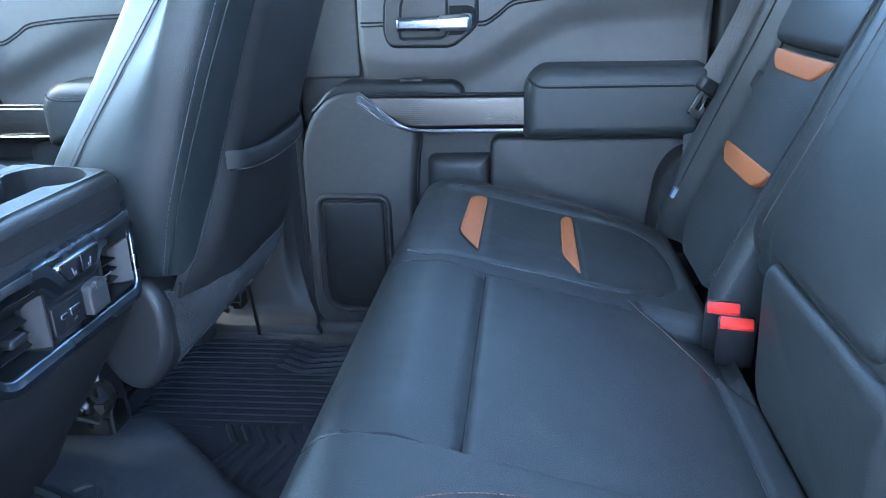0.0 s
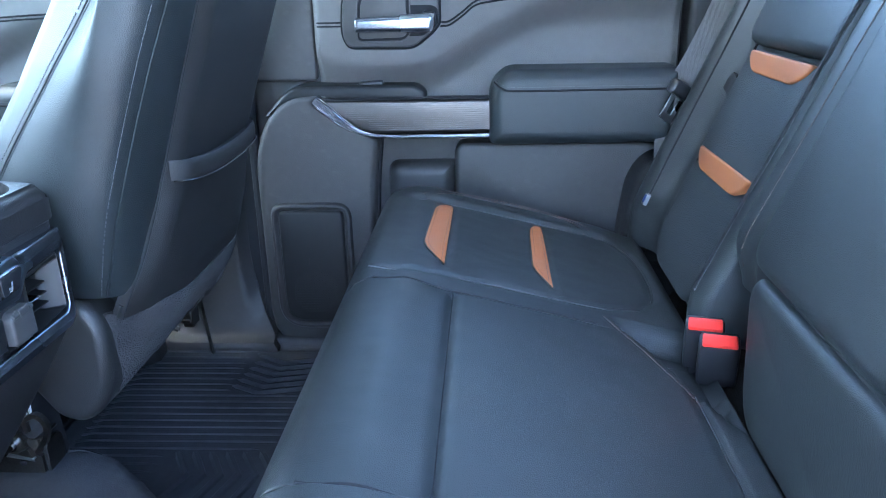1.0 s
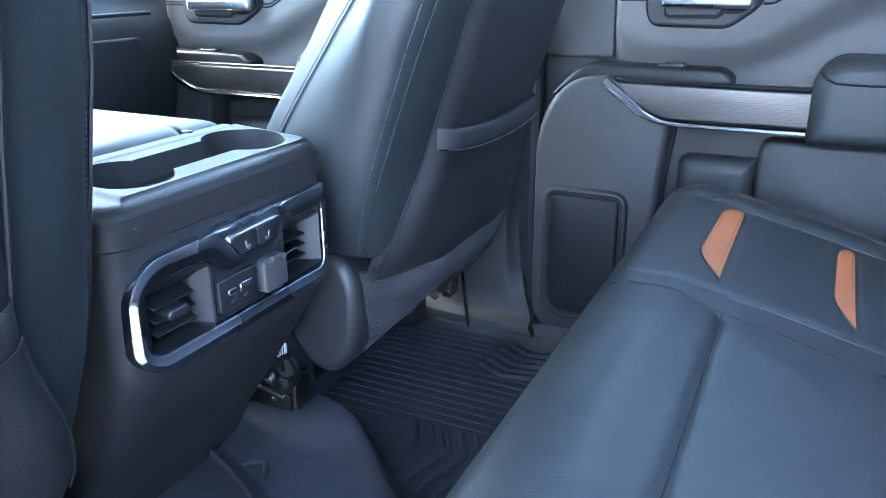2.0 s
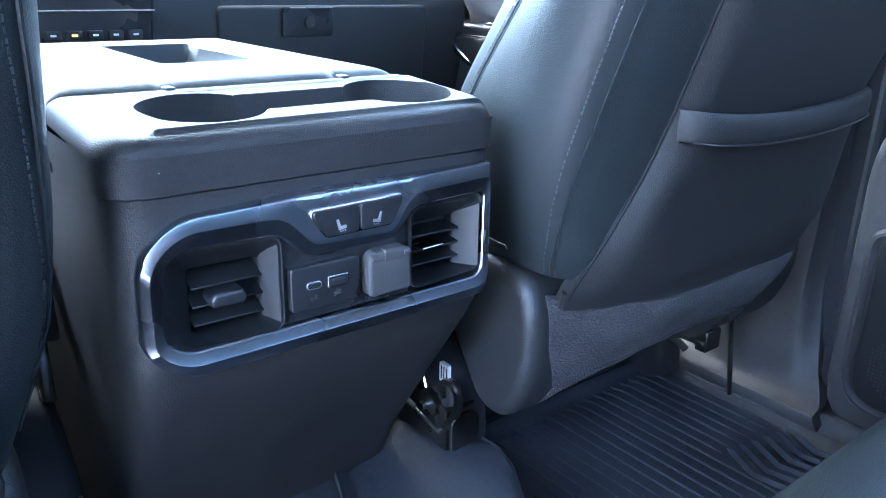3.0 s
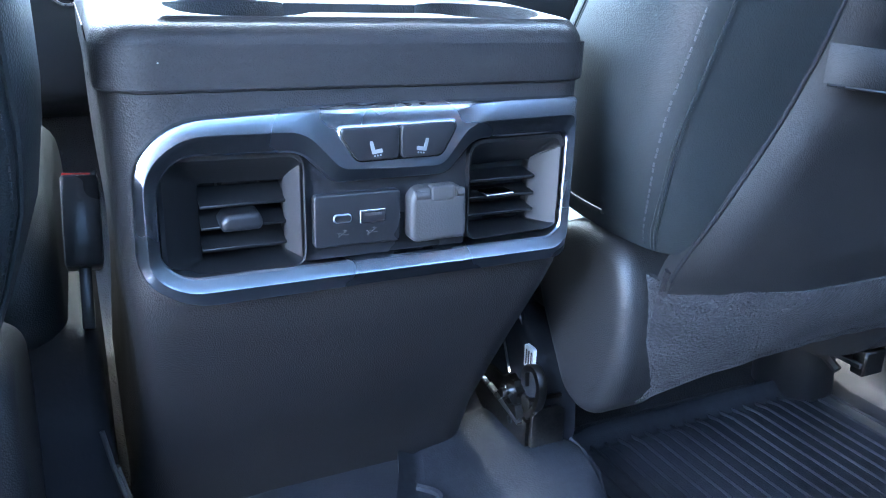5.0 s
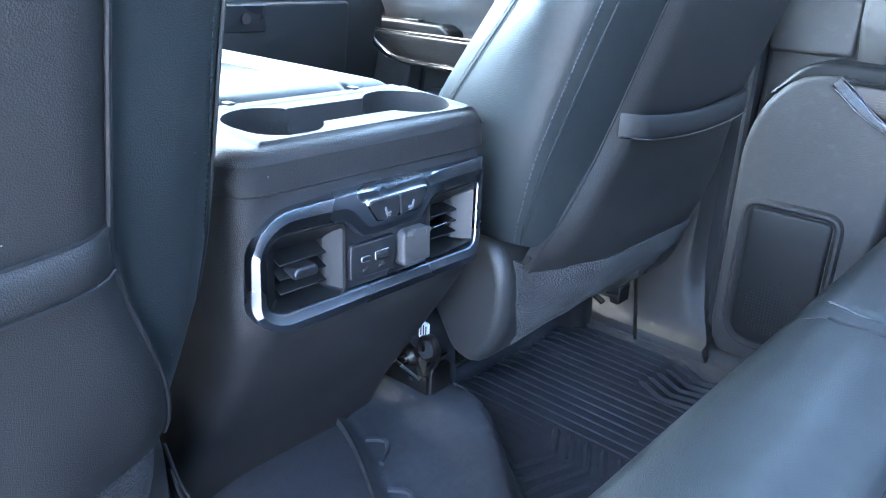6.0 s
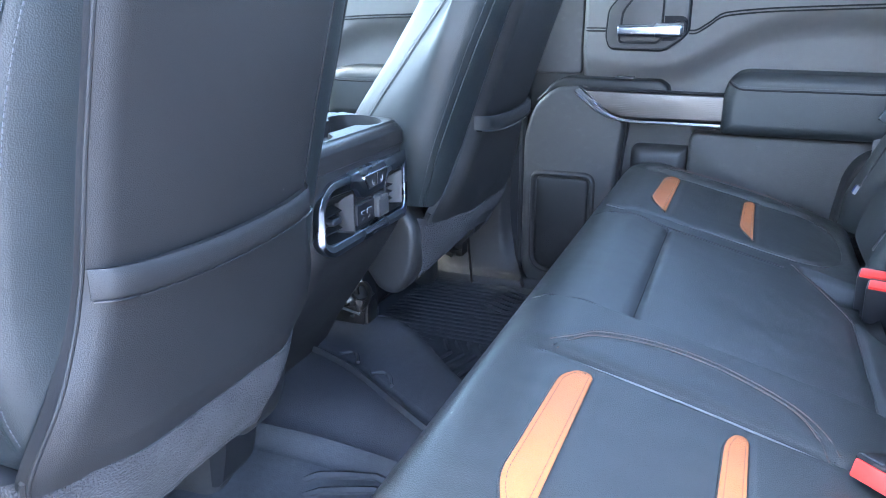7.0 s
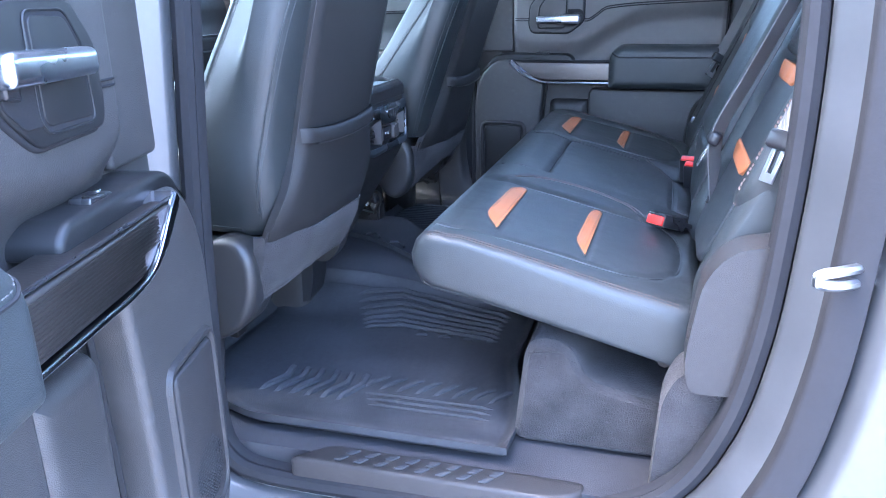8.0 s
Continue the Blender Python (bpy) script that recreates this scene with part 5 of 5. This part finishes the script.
def console():
    c = thing("centre_console", (-0.6, 0, 0.2), "black plastic centre console with rear vents and cup holders", "console")
    rings = []
    for z, back, half, k in ((0.170, -0.548, 0.150, 0), (0.20, -0.538, 0.148, 0), (0.25, -0.510, 0.143, 0), (0.30, -0.475, 0.140, 0), (0.35, -0.441, 0.139, 0), (0.385, -0.418, 0.140, 0), (0.41, -0.402, 0.141, 0), (0.427, -0.393, 0.142, 0), (0.44, -0.390, 0.1435, 0), (0.453, -0.3897, 0.1437, 0), (0.520, -0.388, 0.1445, 0), (0.553, -0.388, 0.1445, 0)):
        poly = [(back, half), (-0.95, half), (-0.95, -half), (back, -half)]
        rr = rounded(poly, [0.032, 0.01, 0.01, 0.032], 8)
        rings.append([(x, y, z) for x, y in rr])
    bm = loft(rings)
    hole = [f for f in bm.faces if 0.46 < f.calc_center_median().z < 0.52 and f.calc_center_median().x > -0.41 and abs(f.calc_center_median().y) < 0.126]
    bmesh.ops.delete(bm, geom=hole, context='FACES')
    body = part("body", bm, PLASTIC, c, sharp=50)
    def tray_z(x, y):
        cup = min(math.hypot(x + 0.449, y + 0.064), math.hypot(x + 0.449, y - 0.090))
        well = 0.055 * (1 - ease(0.0385, 0.0415, cup))
        slot = 0.022 * (1 - ease(0.020, 0.023, abs(x + 0.452))) * (1 - ease(0.062, 0.066, abs(y - 0.013)))
        rim = max(abs(x + 0.449) / 0.050, abs(y - 0.012) / 0.128)
        raised = 0.0025 * (1 - ease(0.94, 1.0, rim)) - 0.001 * (1 - ease(0.86, 0.92, rim))
        e = min(-0.386 - x, 0.146 - abs(y))
        if -0.386 - x < 0.03 and 0.146 - abs(y) < 0.03:
            e = 0.03 - math.hypot(0.03 - (-0.386 - x), 0.03 - (0.146 - abs(y)))
        edge = 0.012 * (1 - math.sqrt(max(0.0, 1 - (1 - clamp(e / 0.014)) ** 2)))
        return 0.5865 + 0.075 * (-0.386 - x) - max(well, slot) + raised - edge

    def tray_at(u, v):
        x, y = u, v
        dx, dy = -0.386 - x, 0.146 - abs(y)
        if dx < 0.03 and dy < 0.03:
            q = math.hypot(0.03 - dx, 0.03 - dy)
            if q > 0.03:
                x = -0.386 - (0.03 - (0.03 - dx) * 0.03 / q)
                y = math.copysign(0.146 - (0.03 - (0.03 - dy) * 0.03 / q), y)
        for cy in (-0.064, 0.090):
            q = math.hypot(x + 0.449, y - cy)
            if 0.0372 < q < 0.0428:
                k = (0.0385 if q < 0.0400 else 0.0415) / q
                x, y = -0.449 + (x + 0.449) * k, cy + (y - cy) * k
        return (x, y, tray_z(x, y))
    bm = sheet(tray_at, span(-0.513, -0.386, 0.0018), span(-0.146, 0.146, 0.0018), 0.003)
    tray = part("cup_tray", bm, PLASTIC, c, "black tray with two cup holders", sharp=40)
    top = rounded([(-0.386, 0.146), (-0.513, 0.146), (-0.513, -0.146), (-0.386, -0.146)], [0.030, 0.004, 0.004, 0.030], 8)
    part("tray_skirt", loft([[(x, y, z) for x, y in offset(top, i)] for z, i in ((0.5535, 0.0012), (0.5550, -0.0007), (0.5772, -0.0007))], caps=False), PLASTIC, tray)
    # padded lid with a phone pocket
    def lid_z(x, y):
        e = min(-0.518 - x, x + 0.90, 0.146 - abs(y))
        edge = 0.022 * (1 - math.sqrt(max(0.0, 1 - (1 - clamp(e / 0.028)) ** 2)))
        px, py = max(abs(x + 0.725) - 0.085, 0), max(abs(y - 0.020) - 0.040, 0)
        pocket = 0.020 * (1 - ease(0.0, 0.006, math.hypot(px, py)))
        slope = 0.4 * pocket * ease(-0.80, -0.66, x)
        seams = 0.002 * (math.exp(-((y + 0.062) / 0.003) ** 2) + math.exp(-((y - 0.082) / 0.003) ** 2)) * ease(-0.66, -0.60, x)
        return 0.6005 - edge - pocket + slope - seams + 0.004 * (-0.518 - x)
    bm = sheet(lambda u, v: (u, v, lid_z(u, v)), span(-0.90, -0.518, 0.004), span(-0.146, 0.146, 0.003), 0.004)
    ld = part("lid", bm, LEATHER, c, "padded leather console lid", sharp=40)
    lid = rounded([(-0.517, 0.1465), (-0.517, -0.1465), (-0.90, -0.1465), (-0.90, 0.1465)], 0.003, 4)
    part("lid_side", loft([[(x, y, z) for x, y in offset(lid, i)] for z, i in ((0.540, 0.004), (0.548, 0.0), (0.5785, 0.0))]), LEATHER, ld)
    part("lid_welt", tube([(-0.5165, 0.146, 0.572), (-0.5165, -0.146, 0.572)], 0.002, 6), LEATHER, ld)
    for y in (-0.062, 0.082):
        part("lid_stop", box(-0.522, -0.510, y - 0.004, y + 0.004, 0.578, 0.598, 0.002), GLOSS, ld)
    # vent panel and its chrome surround
    FP = lambda a, b, d: (con_x(a) + d, a, b)
    # corners of the surround: outer edge, crease, inner edge, radius
    corners = [((-0.112, 0.4385), (-0.113, 0.4475), (-0.111, 0.4555), 0.016), ((0.128, 0.4375), (0.123, 0.4460), (0.118, 0.4540), 0.010), ((0.1365, 0.448), (0.1305, 0.4525), (0.1255, 0.4600), 0.010),
               ((0.1370, 0.5445), (0.1305, 0.5335), (0.1255, 0.5225), 0.008), ((0.066, 0.5450), (0.0535, 0.5330), (0.0565, 0.5230), 0.010), ((0.045, 0.5450), (0.0345, 0.5085), (0.0385, 0.5035), 0.007),
               ((-0.022, 0.5450), (-0.0265, 0.5105), (-0.0310, 0.5035), 0.006), ((-0.050, 0.5440), (-0.0465, 0.5328), (-0.0490, 0.5217), 0.010), ((-0.112, 0.5405), (-0.109, 0.5325), (-0.1105, 0.5220), 0.014),
               ((-0.134, 0.5200), (-0.1285, 0.5150), (-0.1225, 0.5090), 0.014), ((-0.1355, 0.4560), (-0.1295, 0.4590), (-0.1235, 0.4640), 0.012)]
    ring = [rounded([p[k] for p in corners], [p[3] * q for p in corners], 7) for k, q in ((0, 1.1), (1, 0.95), (2, 0.8))]

    def mix(f):
        k, g = (0, f * 2) if f < 0.5 else (1, f * 2 - 1)
        return [(p[0] * (1 - g) + q[0] * g, p[1] * (1 - g) + q[1] * g) for p, q in zip(ring[k], ring[k + 1])]

    part("bezel", loft([[FP(a, b, d) for a, b in mix(f)] for f, d in ((0.0, -0.010), (0.0, 0.0050), (0.02, 0.0066), (0.05, 0.0074), (0.09, 0.0077), (0.44, 0.0091), (0.49, 0.0092), (0.54, 0.0088), (0.94, 0.0070), (1.0, 0.0058), (1.0, -0.010))], caps=False), CHROME, c, "dark chrome vent surround", sharp=15)
    part("back_plate", slab([(-0.126, 0.446), (0.128, 0.446), (0.130, 0.530), (-0.128, 0.530)], 0.01, -0.045, -0.026, FP, e1=0.001), GLOSS, c)
    part("panel", slab([(-0.0465, 0.4562), (0.0560, 0.4555), (0.0565, 0.5225), (0.0385, 0.5055), (-0.031, 0.5055), (-0.0465, 0.5215)], 0.002, -0.026, -0.001, FP, e1=0.001), GLOSS, c)
    # heated seat buttons
    bt = [(-0.0285, 0.5352), (0.0415, 0.5362), (0.0428, 0.5315), (0.0335, 0.5150), (-0.0190, 0.5145), (-0.0292, 0.5300)]
    pod = part("button_pod", slab(bt, 0.004, -0.005, 0.0108, FP, e1=0.001), BRIGHT, c, "bright trim round two buttons")
    for q in ([(-0.0272, 0.5342), (0.0056, 0.5347), (0.0056, 0.5160), (-0.0183, 0.5158), (-0.0278, 0.5302)], [(0.0070, 0.5347), (0.0402, 0.5352), (0.0413, 0.5315), (0.0326, 0.5163), (0.0070, 0.5160)]):
        part("seat_heat_button", slab(q, 0.003, 0.008, 0.0122, FP, e1=0.001), GLOSS, pod)
    for x0, f in ((-0.0074, -1), (0.0193, 1)):
        I = lambda a, b: (x0 + f * a * 0.56, 0.5226 + b * 0.56)
        bar = lambda *pts: slab([I(*p) for p in pts], 0.0003, 0.0121, 0.0125, FP, e1=0.0)
        ic = [bar((0.0020, -0.0020), (0.0058, -0.0030), (0.0080, 0.0070), (0.0048, 0.0074)), bar((-0.0058, -0.0042), (0.0052, -0.0058), (0.0056, -0.0020), (0.0010, -0.0012), (-0.0050, -0.0002))]
        for k in range(3):
            ic.append(bar((-0.0044 + k * 0.0030, -0.0078 - k * 0.0003), (-0.0028 + k * 0.0030, -0.0078 - k * 0.0003), (-0.0028 + k * 0.0030, -0.0060 - k * 0.0003), (-0.0044 + k * 0.0030, -0.0060 - k * 0.0003)))
        part("seat_icon", joined(ic), ICONPRINT, pod)
    # outlets
    up = part("usb_panel", slab([(-0.0417, 0.4648), (0.0106, 0.4643), (0.0102, 0.4959), (-0.0416, 0.4957)], 0.003, -0.004, 0.0040, FP, e1=0.0014), GLOSS, c, "black panel with two charging ports")
    part("usb_c_port", slab([(-0.0307, 0.4790), (-0.0199, 0.4790), (-0.0199, 0.4842), (-0.0307, 0.4842)], 0.0025, 0.003, 0.0049, FP, e1=0.0004), HANDLE, up)
    part("usb_c_slot", slab([(-0.0300, 0.4798), (-0.0206, 0.4798), (-0.0206, 0.4836), (-0.0300, 0.4836)], 0.0018, 0.0047, 0.0053, FP, e1=0.0), GLOSS, up)
    part("usb_a_port", slab([(-0.0151, 0.4775), (0.0007, 0.4775), (0.0007, 0.4857), (-0.0151, 0.4857)], 0.001, 0.003, 0.0049, FP, e1=0.0004), HANDLE, up)
    part("usb_a_slot", slab([(-0.0142, 0.4783), (-0.0002, 0.4783), (-0.0002, 0.4849), (-0.0142, 0.4849)], 0.0005, 0.0047, 0.0053, FP, e1=0.0), GLOSS, up)
    part("usb_a_tongue", slab([(-0.0125, 0.4822), (-0.0019, 0.4822), (-0.0019, 0.4838), (-0.0125, 0.4838)], 0.0003, 0.0051, 0.0056, FP, e1=0.0), GREYPLASTIC, up)
    for x0 in (-0.0252, -0.0075):
        z0 = 0.4722
        lines = [((-0.0026, -0.0020), (0.0026, 0.0020)), ((-0.0034, 0.0006), (-0.0004, 0.0006)), ((0.0004, -0.0006), (0.0034, -0.0006)), ((0.0002, 0.0022), (0.0026, 0.0020)), ((-0.0026, -0.0020), (-0.0022, 0.0002))]
        part("charge_icon", joined([tube([FP(x0 + a, z0 + b, 0.0041) for a, b in ln], 0.00032, 4) for ln in lines]), GREYPLASTIC, up)
    cap = part("outlet_cap", slab([(0.0185, 0.4630), (0.0512, 0.4630), (0.0525, 0.4660), (0.0515, 0.4910), (0.0470, 0.4962), (0.0200, 0.4962), (0.0150, 0.4910), (0.0155, 0.4660)], 0.004, -0.004, 0.0090, FP, e1=0.003), GREYPLASTIC, c, "grey power outlet flap")
    part("cap_hinge", slab([(0.0275, 0.4878), (0.0432, 0.4878), (0.0432, 0.4972), (0.0275, 0.4972)], 0.002, 0.004, 0.0098, FP, e1=0.0015), GREYPLASTIC, cap)
    for p in ((0.0178, 0.0262), (0.0445, 0.0495)):
        part("hinge_lobe", tube([FP(p[0], 0.4918, 0.0072), FP(p[1], 0.4918, 0.0072)], 0.0030, 10), GREYPLASTIC, cap)
    # vents: deep bowls with slats
    for o, i, side in (((-0.1235, -0.0455, 0.4550, 0.5218), (-0.1000, -0.0525, 0.4570, 0.5015), -1), ((0.0550, 0.1270, 0.4580, 0.5220), (0.0660, 0.1135, 0.4590, 0.5010), 1)):
        R = lambda f, r: rounded([(o[0] + (i[0] - o[0]) * f, o[2] + (i[2] - o[2]) * f), (o[1] + (i[1] - o[1]) * f, o[2] + (i[2] - o[2]) * f), (o[1] + (i[1] - o[1]) * f, o[3] + (i[3] - o[3]) * f), (o[0] + (i[0] - o[0]) * f, o[3] + (i[3] - o[3]) * f)], r, 6)
        v = part("vent", loft([[FP(a, b, d) for a, b in R(f, r)] for f, r, d in ((0.0, 0.009, -0.004), (0.0, 0.009, 0.0012), (0.05, 0.009, 0.0026), (0.16, 0.009, 0.0022), (0.30, 0.008, -0.002), (0.6, 0.006, -0.010), (1.0, 0.003, -0.018), (1.0, 0.003, -0.045))], caps=False), VENTBLACK, c, "air vent with angled slats")
        ym, hw = (i[0] + i[1]) / 2, (i[1] - i[0]) / 2
        for k in range(3):
            z = (0.4680 if side < 0 else 0.4695) + k * (0.0125 if side < 0 else 0.0113)
            part("slat", moved(box(-0.009, 0.009, -hw, hw, -0.0010, 0.0010, 0.0004, 1), Matrix.Translation((con_x(ym) - 0.021, ym, z)) @ Matrix.Rotation(radians(24 if side < 0 else 8), 4, 'Y')), VENTBLACK, v)
        for k in range(3):
            part("vane", box(con_x(ym) - 0.038, con_x(ym) - 0.030, ym - 0.0125 + k * 0.012, ym - 0.0112 + k * 0.012, 0.459, 0.501, 0.0003, 1), GREYPLASTIC, v)
        if side < 0:
            part("vent_tab", slab([(-0.0895, 0.4760), (-0.0690, 0.4765), (-0.0670, 0.4805), (-0.0695, 0.4868), (-0.0875, 0.4862), (-0.0910, 0.4815)], 0.002, -0.020, -0.004, FP, e1=0.003), GLOSS, v)
            part("inner_cheek", slab([(-0.0532, 0.4600), (-0.0482, 0.4600), (-0.0482, 0.5130), (-0.0532, 0.5030)], 0.0006, -0.0185, -0.0155, lambda a, b, d: (con_x(a) + d + (a + 0.0532) * 3.4, a, b), e1=0.0), CHEEK, v, "pale satin vent cheek")
        else:
            part("vent_tab", slab([(0.0755, 0.4805), (0.0965, 0.4805), (0.0965, 0.4828), (0.0755, 0.4828)], 0.001, -0.022, -0.008, FP, e1=0.001), BRIGHT, v)
            part("inner_cheek", slab([(0.1128, 0.4605), (0.1238, 0.4605), (0.1238, 0.5120), (0.1128, 0.5020)], 0.0006, -0.0185, -0.0160, lambda a, b, d: (con_x(a) + d + (a - 0.1128) * 1.75, a, b), e1=0.0), CHEEK, v, "pale satin vent cheek")
    return c


console()


# ---- floor mats ----
def mat(s):
    y0, y1 = (0.0, 0.715) if s > 0 else (-0.703, -0.135)
    x0, x1 = -0.60, 0.05
    m = thing("floor_mat", (-0.28, (y0 + y1) / 2, 0.11), "black ribbed rubber floor mat with chevron blocks", "floor mat", group="floor mats")

    def mz(x, y, v=None):
        v = y if v is None else v
        e = min(x - x0, x1 - x, v - y0, y1 - v)
        lip = 0.012 if abs(v) > 0.3 else 0.007
        out = 0.006 * (1 - ease(0.02, 0.06, (y1 - y) if s > 0 else (y - y0)))
        return floor_z(x, y) + (0.014 if s < 0 else 0.006 + 0.008 * ease(0.0, 0.14, v - y0)) + lip * math.exp(-(e / 0.008) ** 2) - 0.004 * math.exp(-((e - 0.022) / 0.008) ** 2) + out

    def edge(u, v):
        """Cut the front outer corner round."""
        yo = y1 if s > 0 else y0
        k = ease(-0.36, -0.60, u) * 0.085 if s < 0 else 0.0
        w = v
        if s > 0:
            # the edge on the hump runs aslant
            w = v + (0.085 - 0.155 * ease(-0.60, -0.20, u)) * (1 - (v - y0) / (y1 - y0)) ** 2
        w -= s * k * ease(0.25, 0.0, abs(v - yo))
        if s < 0:
            # the rear edge gives way to the seat's base
            return (u - 0.045 * ease(-0.62, -0.35, v) * ease(-0.30, 0.05, u), w, mz(u, w, v))
        return (u, w, mz(u, w, v))
    xs = sorted(set(span(x0, x1, 0.02) + span(x0, x0 + 0.03, 0.004) + span(x1 - 0.03, x1, 0.004)))
    ys = sorted(set(span(y0, y1, 0.015) + span(y0, y0 + 0.03, 0.004) + span(y1 - 0.03, y1, 0.004)))
    base = part("mat_base", sheet(edge, xs, ys, 0.012), RUBBER, m)

    def rib(points, r):
        line = []
        for p, q in zip(points, points[1:]):
            n = max(4, int(math.dist(p, q) / 0.02))
            line += [(p[0] + (q[0] - p[0]) * k / n, p[1] + (q[1] - p[1]) * k / n) for k in range(n)]
        line.append(points[-1])
        last = len(line) - 1
        return tube([(a, b, mz(a, b) + r * (0.15 if 0 < i < last else -0.95)) for i, (a, b) in enumerate(line)], r, 6)
    if s > 0:
        for k, y in enumerate(span(0.235, 0.685, 0.0195)):
            end = -0.385 if 0.535 < y else (-0.425 + 0.30 * ease(0.36, 0.385, y))
            part("rib", rib([(-0.585, y), (end, y)], 0.0024), RUBBER, m)
        for k in range(6):
            y = 0.560 + k * 0.0215
            part("chevron", rib([(-0.388 + 0.004 * k, y + 0.004), (-0.335 + 0.004 * k, y - 0.024), (-0.16, y + 0.012)], 0.0058), RUBBER, m)
        for k in range(8):
            x = -0.415 + k * 0.0255
            part("chevron", rib([(x + 0.010, 0.225 - k * 0.006), (x + 0.040, 0.305), (x + 0.006, 0.365)], 0.0062), RUBBER, m)
        for k, (a, b) in enumerate(((-0.485, 0.072), (-0.405, 0.030))):
            part("edge_lug", tube([(a + 0.045 * q, b - 0.018 * q + 0.022 * math.sin(q * math.pi), floor_z(a + 0.045 * q, b) + 0.0095) for q in span(0, 1, 0.1)], 0.0034, 6), RUBBER, m)
    else:
        for k in range(7):
            y = -0.170 - k * 0.0195
            part("chevron", rib([(-0.402 + k * 0.0095, y - 0.014), (-0.305 + k * 0.006, y + 0.014), (-0.05, y - 0.018)], 0.0062), RUBBER, m)
        for k in range(4):
            part("dash", rib([(-0.225 + k * 0.050, -0.311), (-0.200 + k * 0.050, -0.306)], 0.0042), RUBBER, m)
        for k in range(6):
            x = -0.425 + k * 0.030
            part("chevron", rib([(x, -0.600), (x + 0.026, -0.545), (x + 0.020, -0.500)], 0.0072), RUBBER, m)
        for k in range(8):
            x = -0.248 + k * 0.0335
            part("dash", rib([(x, -0.548), (x + 0.036, -0.494)], 0.0052), RUBBER, m)
        for k, y in enumerate((-0.566, -0.584, -0.602)):
            part("rib", rib([(-0.235 + 0.01 * k, y), (0.000, y)], 0.0036), RUBBER, m)


mat(1)
mat(-1)


# ---- belts and buckles ----
def buckle(x, y, z, turn, lean, label, size=1.0, tip=0.0, proud=0.0045):
    b = thing("belt_buckle", (x, y, z), label, "belt buckle", group="belt buckles")
    m = Matrix.Translation((x, y, z)) @ Matrix.Rotation(radians(turn), 4, 'Z') @ Matrix.Rotation(radians(lean), 4, 'Y') @ Matrix.Rotation(radians(tip), 4, 'X') @ Matrix.Scale(size, 4)
    part("casing", moved(box(-0.0145, 0.0145, -0.026, 0.026, -0.075, 0.0, 0.004), m), GLOSS, b)
    part("release_button", moved(box(-0.0125, 0.0085, -0.0225, 0.0225, -0.006, proud, 0.0006 if proud < 0.003 else 0.002), m), RED, b, "bright red release button")
    part("slot_lip", moved(box(0.0085, 0.0130, -0.023, 0.023, -0.004, 0.0030, 0.001), m), GLOSS, b)
    part("stalk", moved(box(-0.005, 0.005, -0.016, 0.016, -0.125, -0.07, 0.002), m), GLOSS, b)
    return b


buckle(0.302, 0.196, 0.403, 76, -20, "black belt buckle with a red button in the seat gap", 0.82)
buckle(0.311, 0.168, 0.396, 76, -20, "black belt buckle with a red button in the seat gap", 0.82)
buckle(0.240, -0.330, 0.399, 48, -72, "black belt buckle with a red button lying on the seat", 0.78)
buckle(-0.600, -0.160, 0.462, 90, 3, "black belt buckle with a red button beside the console", 0.9, -24, 0.0012)


def belt(points, side, tongue, label, tip, turn=0, swing=0):
    b = thing("seat_belt", points[0], label, "seat belt", group="rear seat belts")
    part("webbing", strap(points, 0.042, 0.0022, side), BELT, b)
    m = Matrix.Translation(tongue) @ Matrix.Rotation(radians(turn), 4, 'Z') @ Matrix.Rotation(radians(tip), 4, 'Y') @ Matrix.Rotation(radians(swing), 4, 'X')
    part("tongue_cover", moved(box(-0.010, 0.010, -0.023, 0.023, -0.010, 0.014, 0.006, 3), m), GLOSS, b)
    part("tongue", moved(joined([box(-0.0015, 0.0015, -0.013, -0.005, -0.048, -0.010, 0.0006, 1), box(-0.0015, 0.0015, 0.005, 0.013, -0.048, -0.010, 0.0006, 1), box(-0.0015, 0.0015, -0.013, 0.013, -0.052, -0.040, 0.0006, 1)]), m), ZINC, b, "bright steel belt tongue")
    return b


belt([(0.50, 0.685, 0.95), (0.455, 0.690, 0.78), (0.405, 0.692, 0.655), (0.375, 0.692, 0.595), (0.362, 0.690, 0.52), (0.364, 0.686, 0.44), (0.375, 0.680, 0.36)], (0.97, -0.24, 0.0), (0.374, 0.676, 0.594), "grey seat belt hanging beside the rear door", 4, -70, -30)
belt([(0.505, -0.262, 0.92), (0.432, -0.270, 0.764), (0.374, -0.285, 0.640), (0.331, -0.300, 0.545), (0.335, -0.296, 0.46), (0.345, -0.290, 0.385)], (0.50, 0.84, -0.2), (0.326, -0.301, 0.540), "grey seat belt lying against the seat back", 28)
belt([(0.53, -0.640, 0.95), (0.470, -0.654, 0.80), (0.418, -0.666, 0.69), (0.401, -0.672, 0.645), (0.388, -0.675, 0.606), (0.400, -0.668, 0.57), (0.425, -0.655, 0.49)], (0.42, -0.90, 0.0), (0.386, -0.676, 0.603), "grey seat belt with a steel tongue by the doorway", 20, 28)
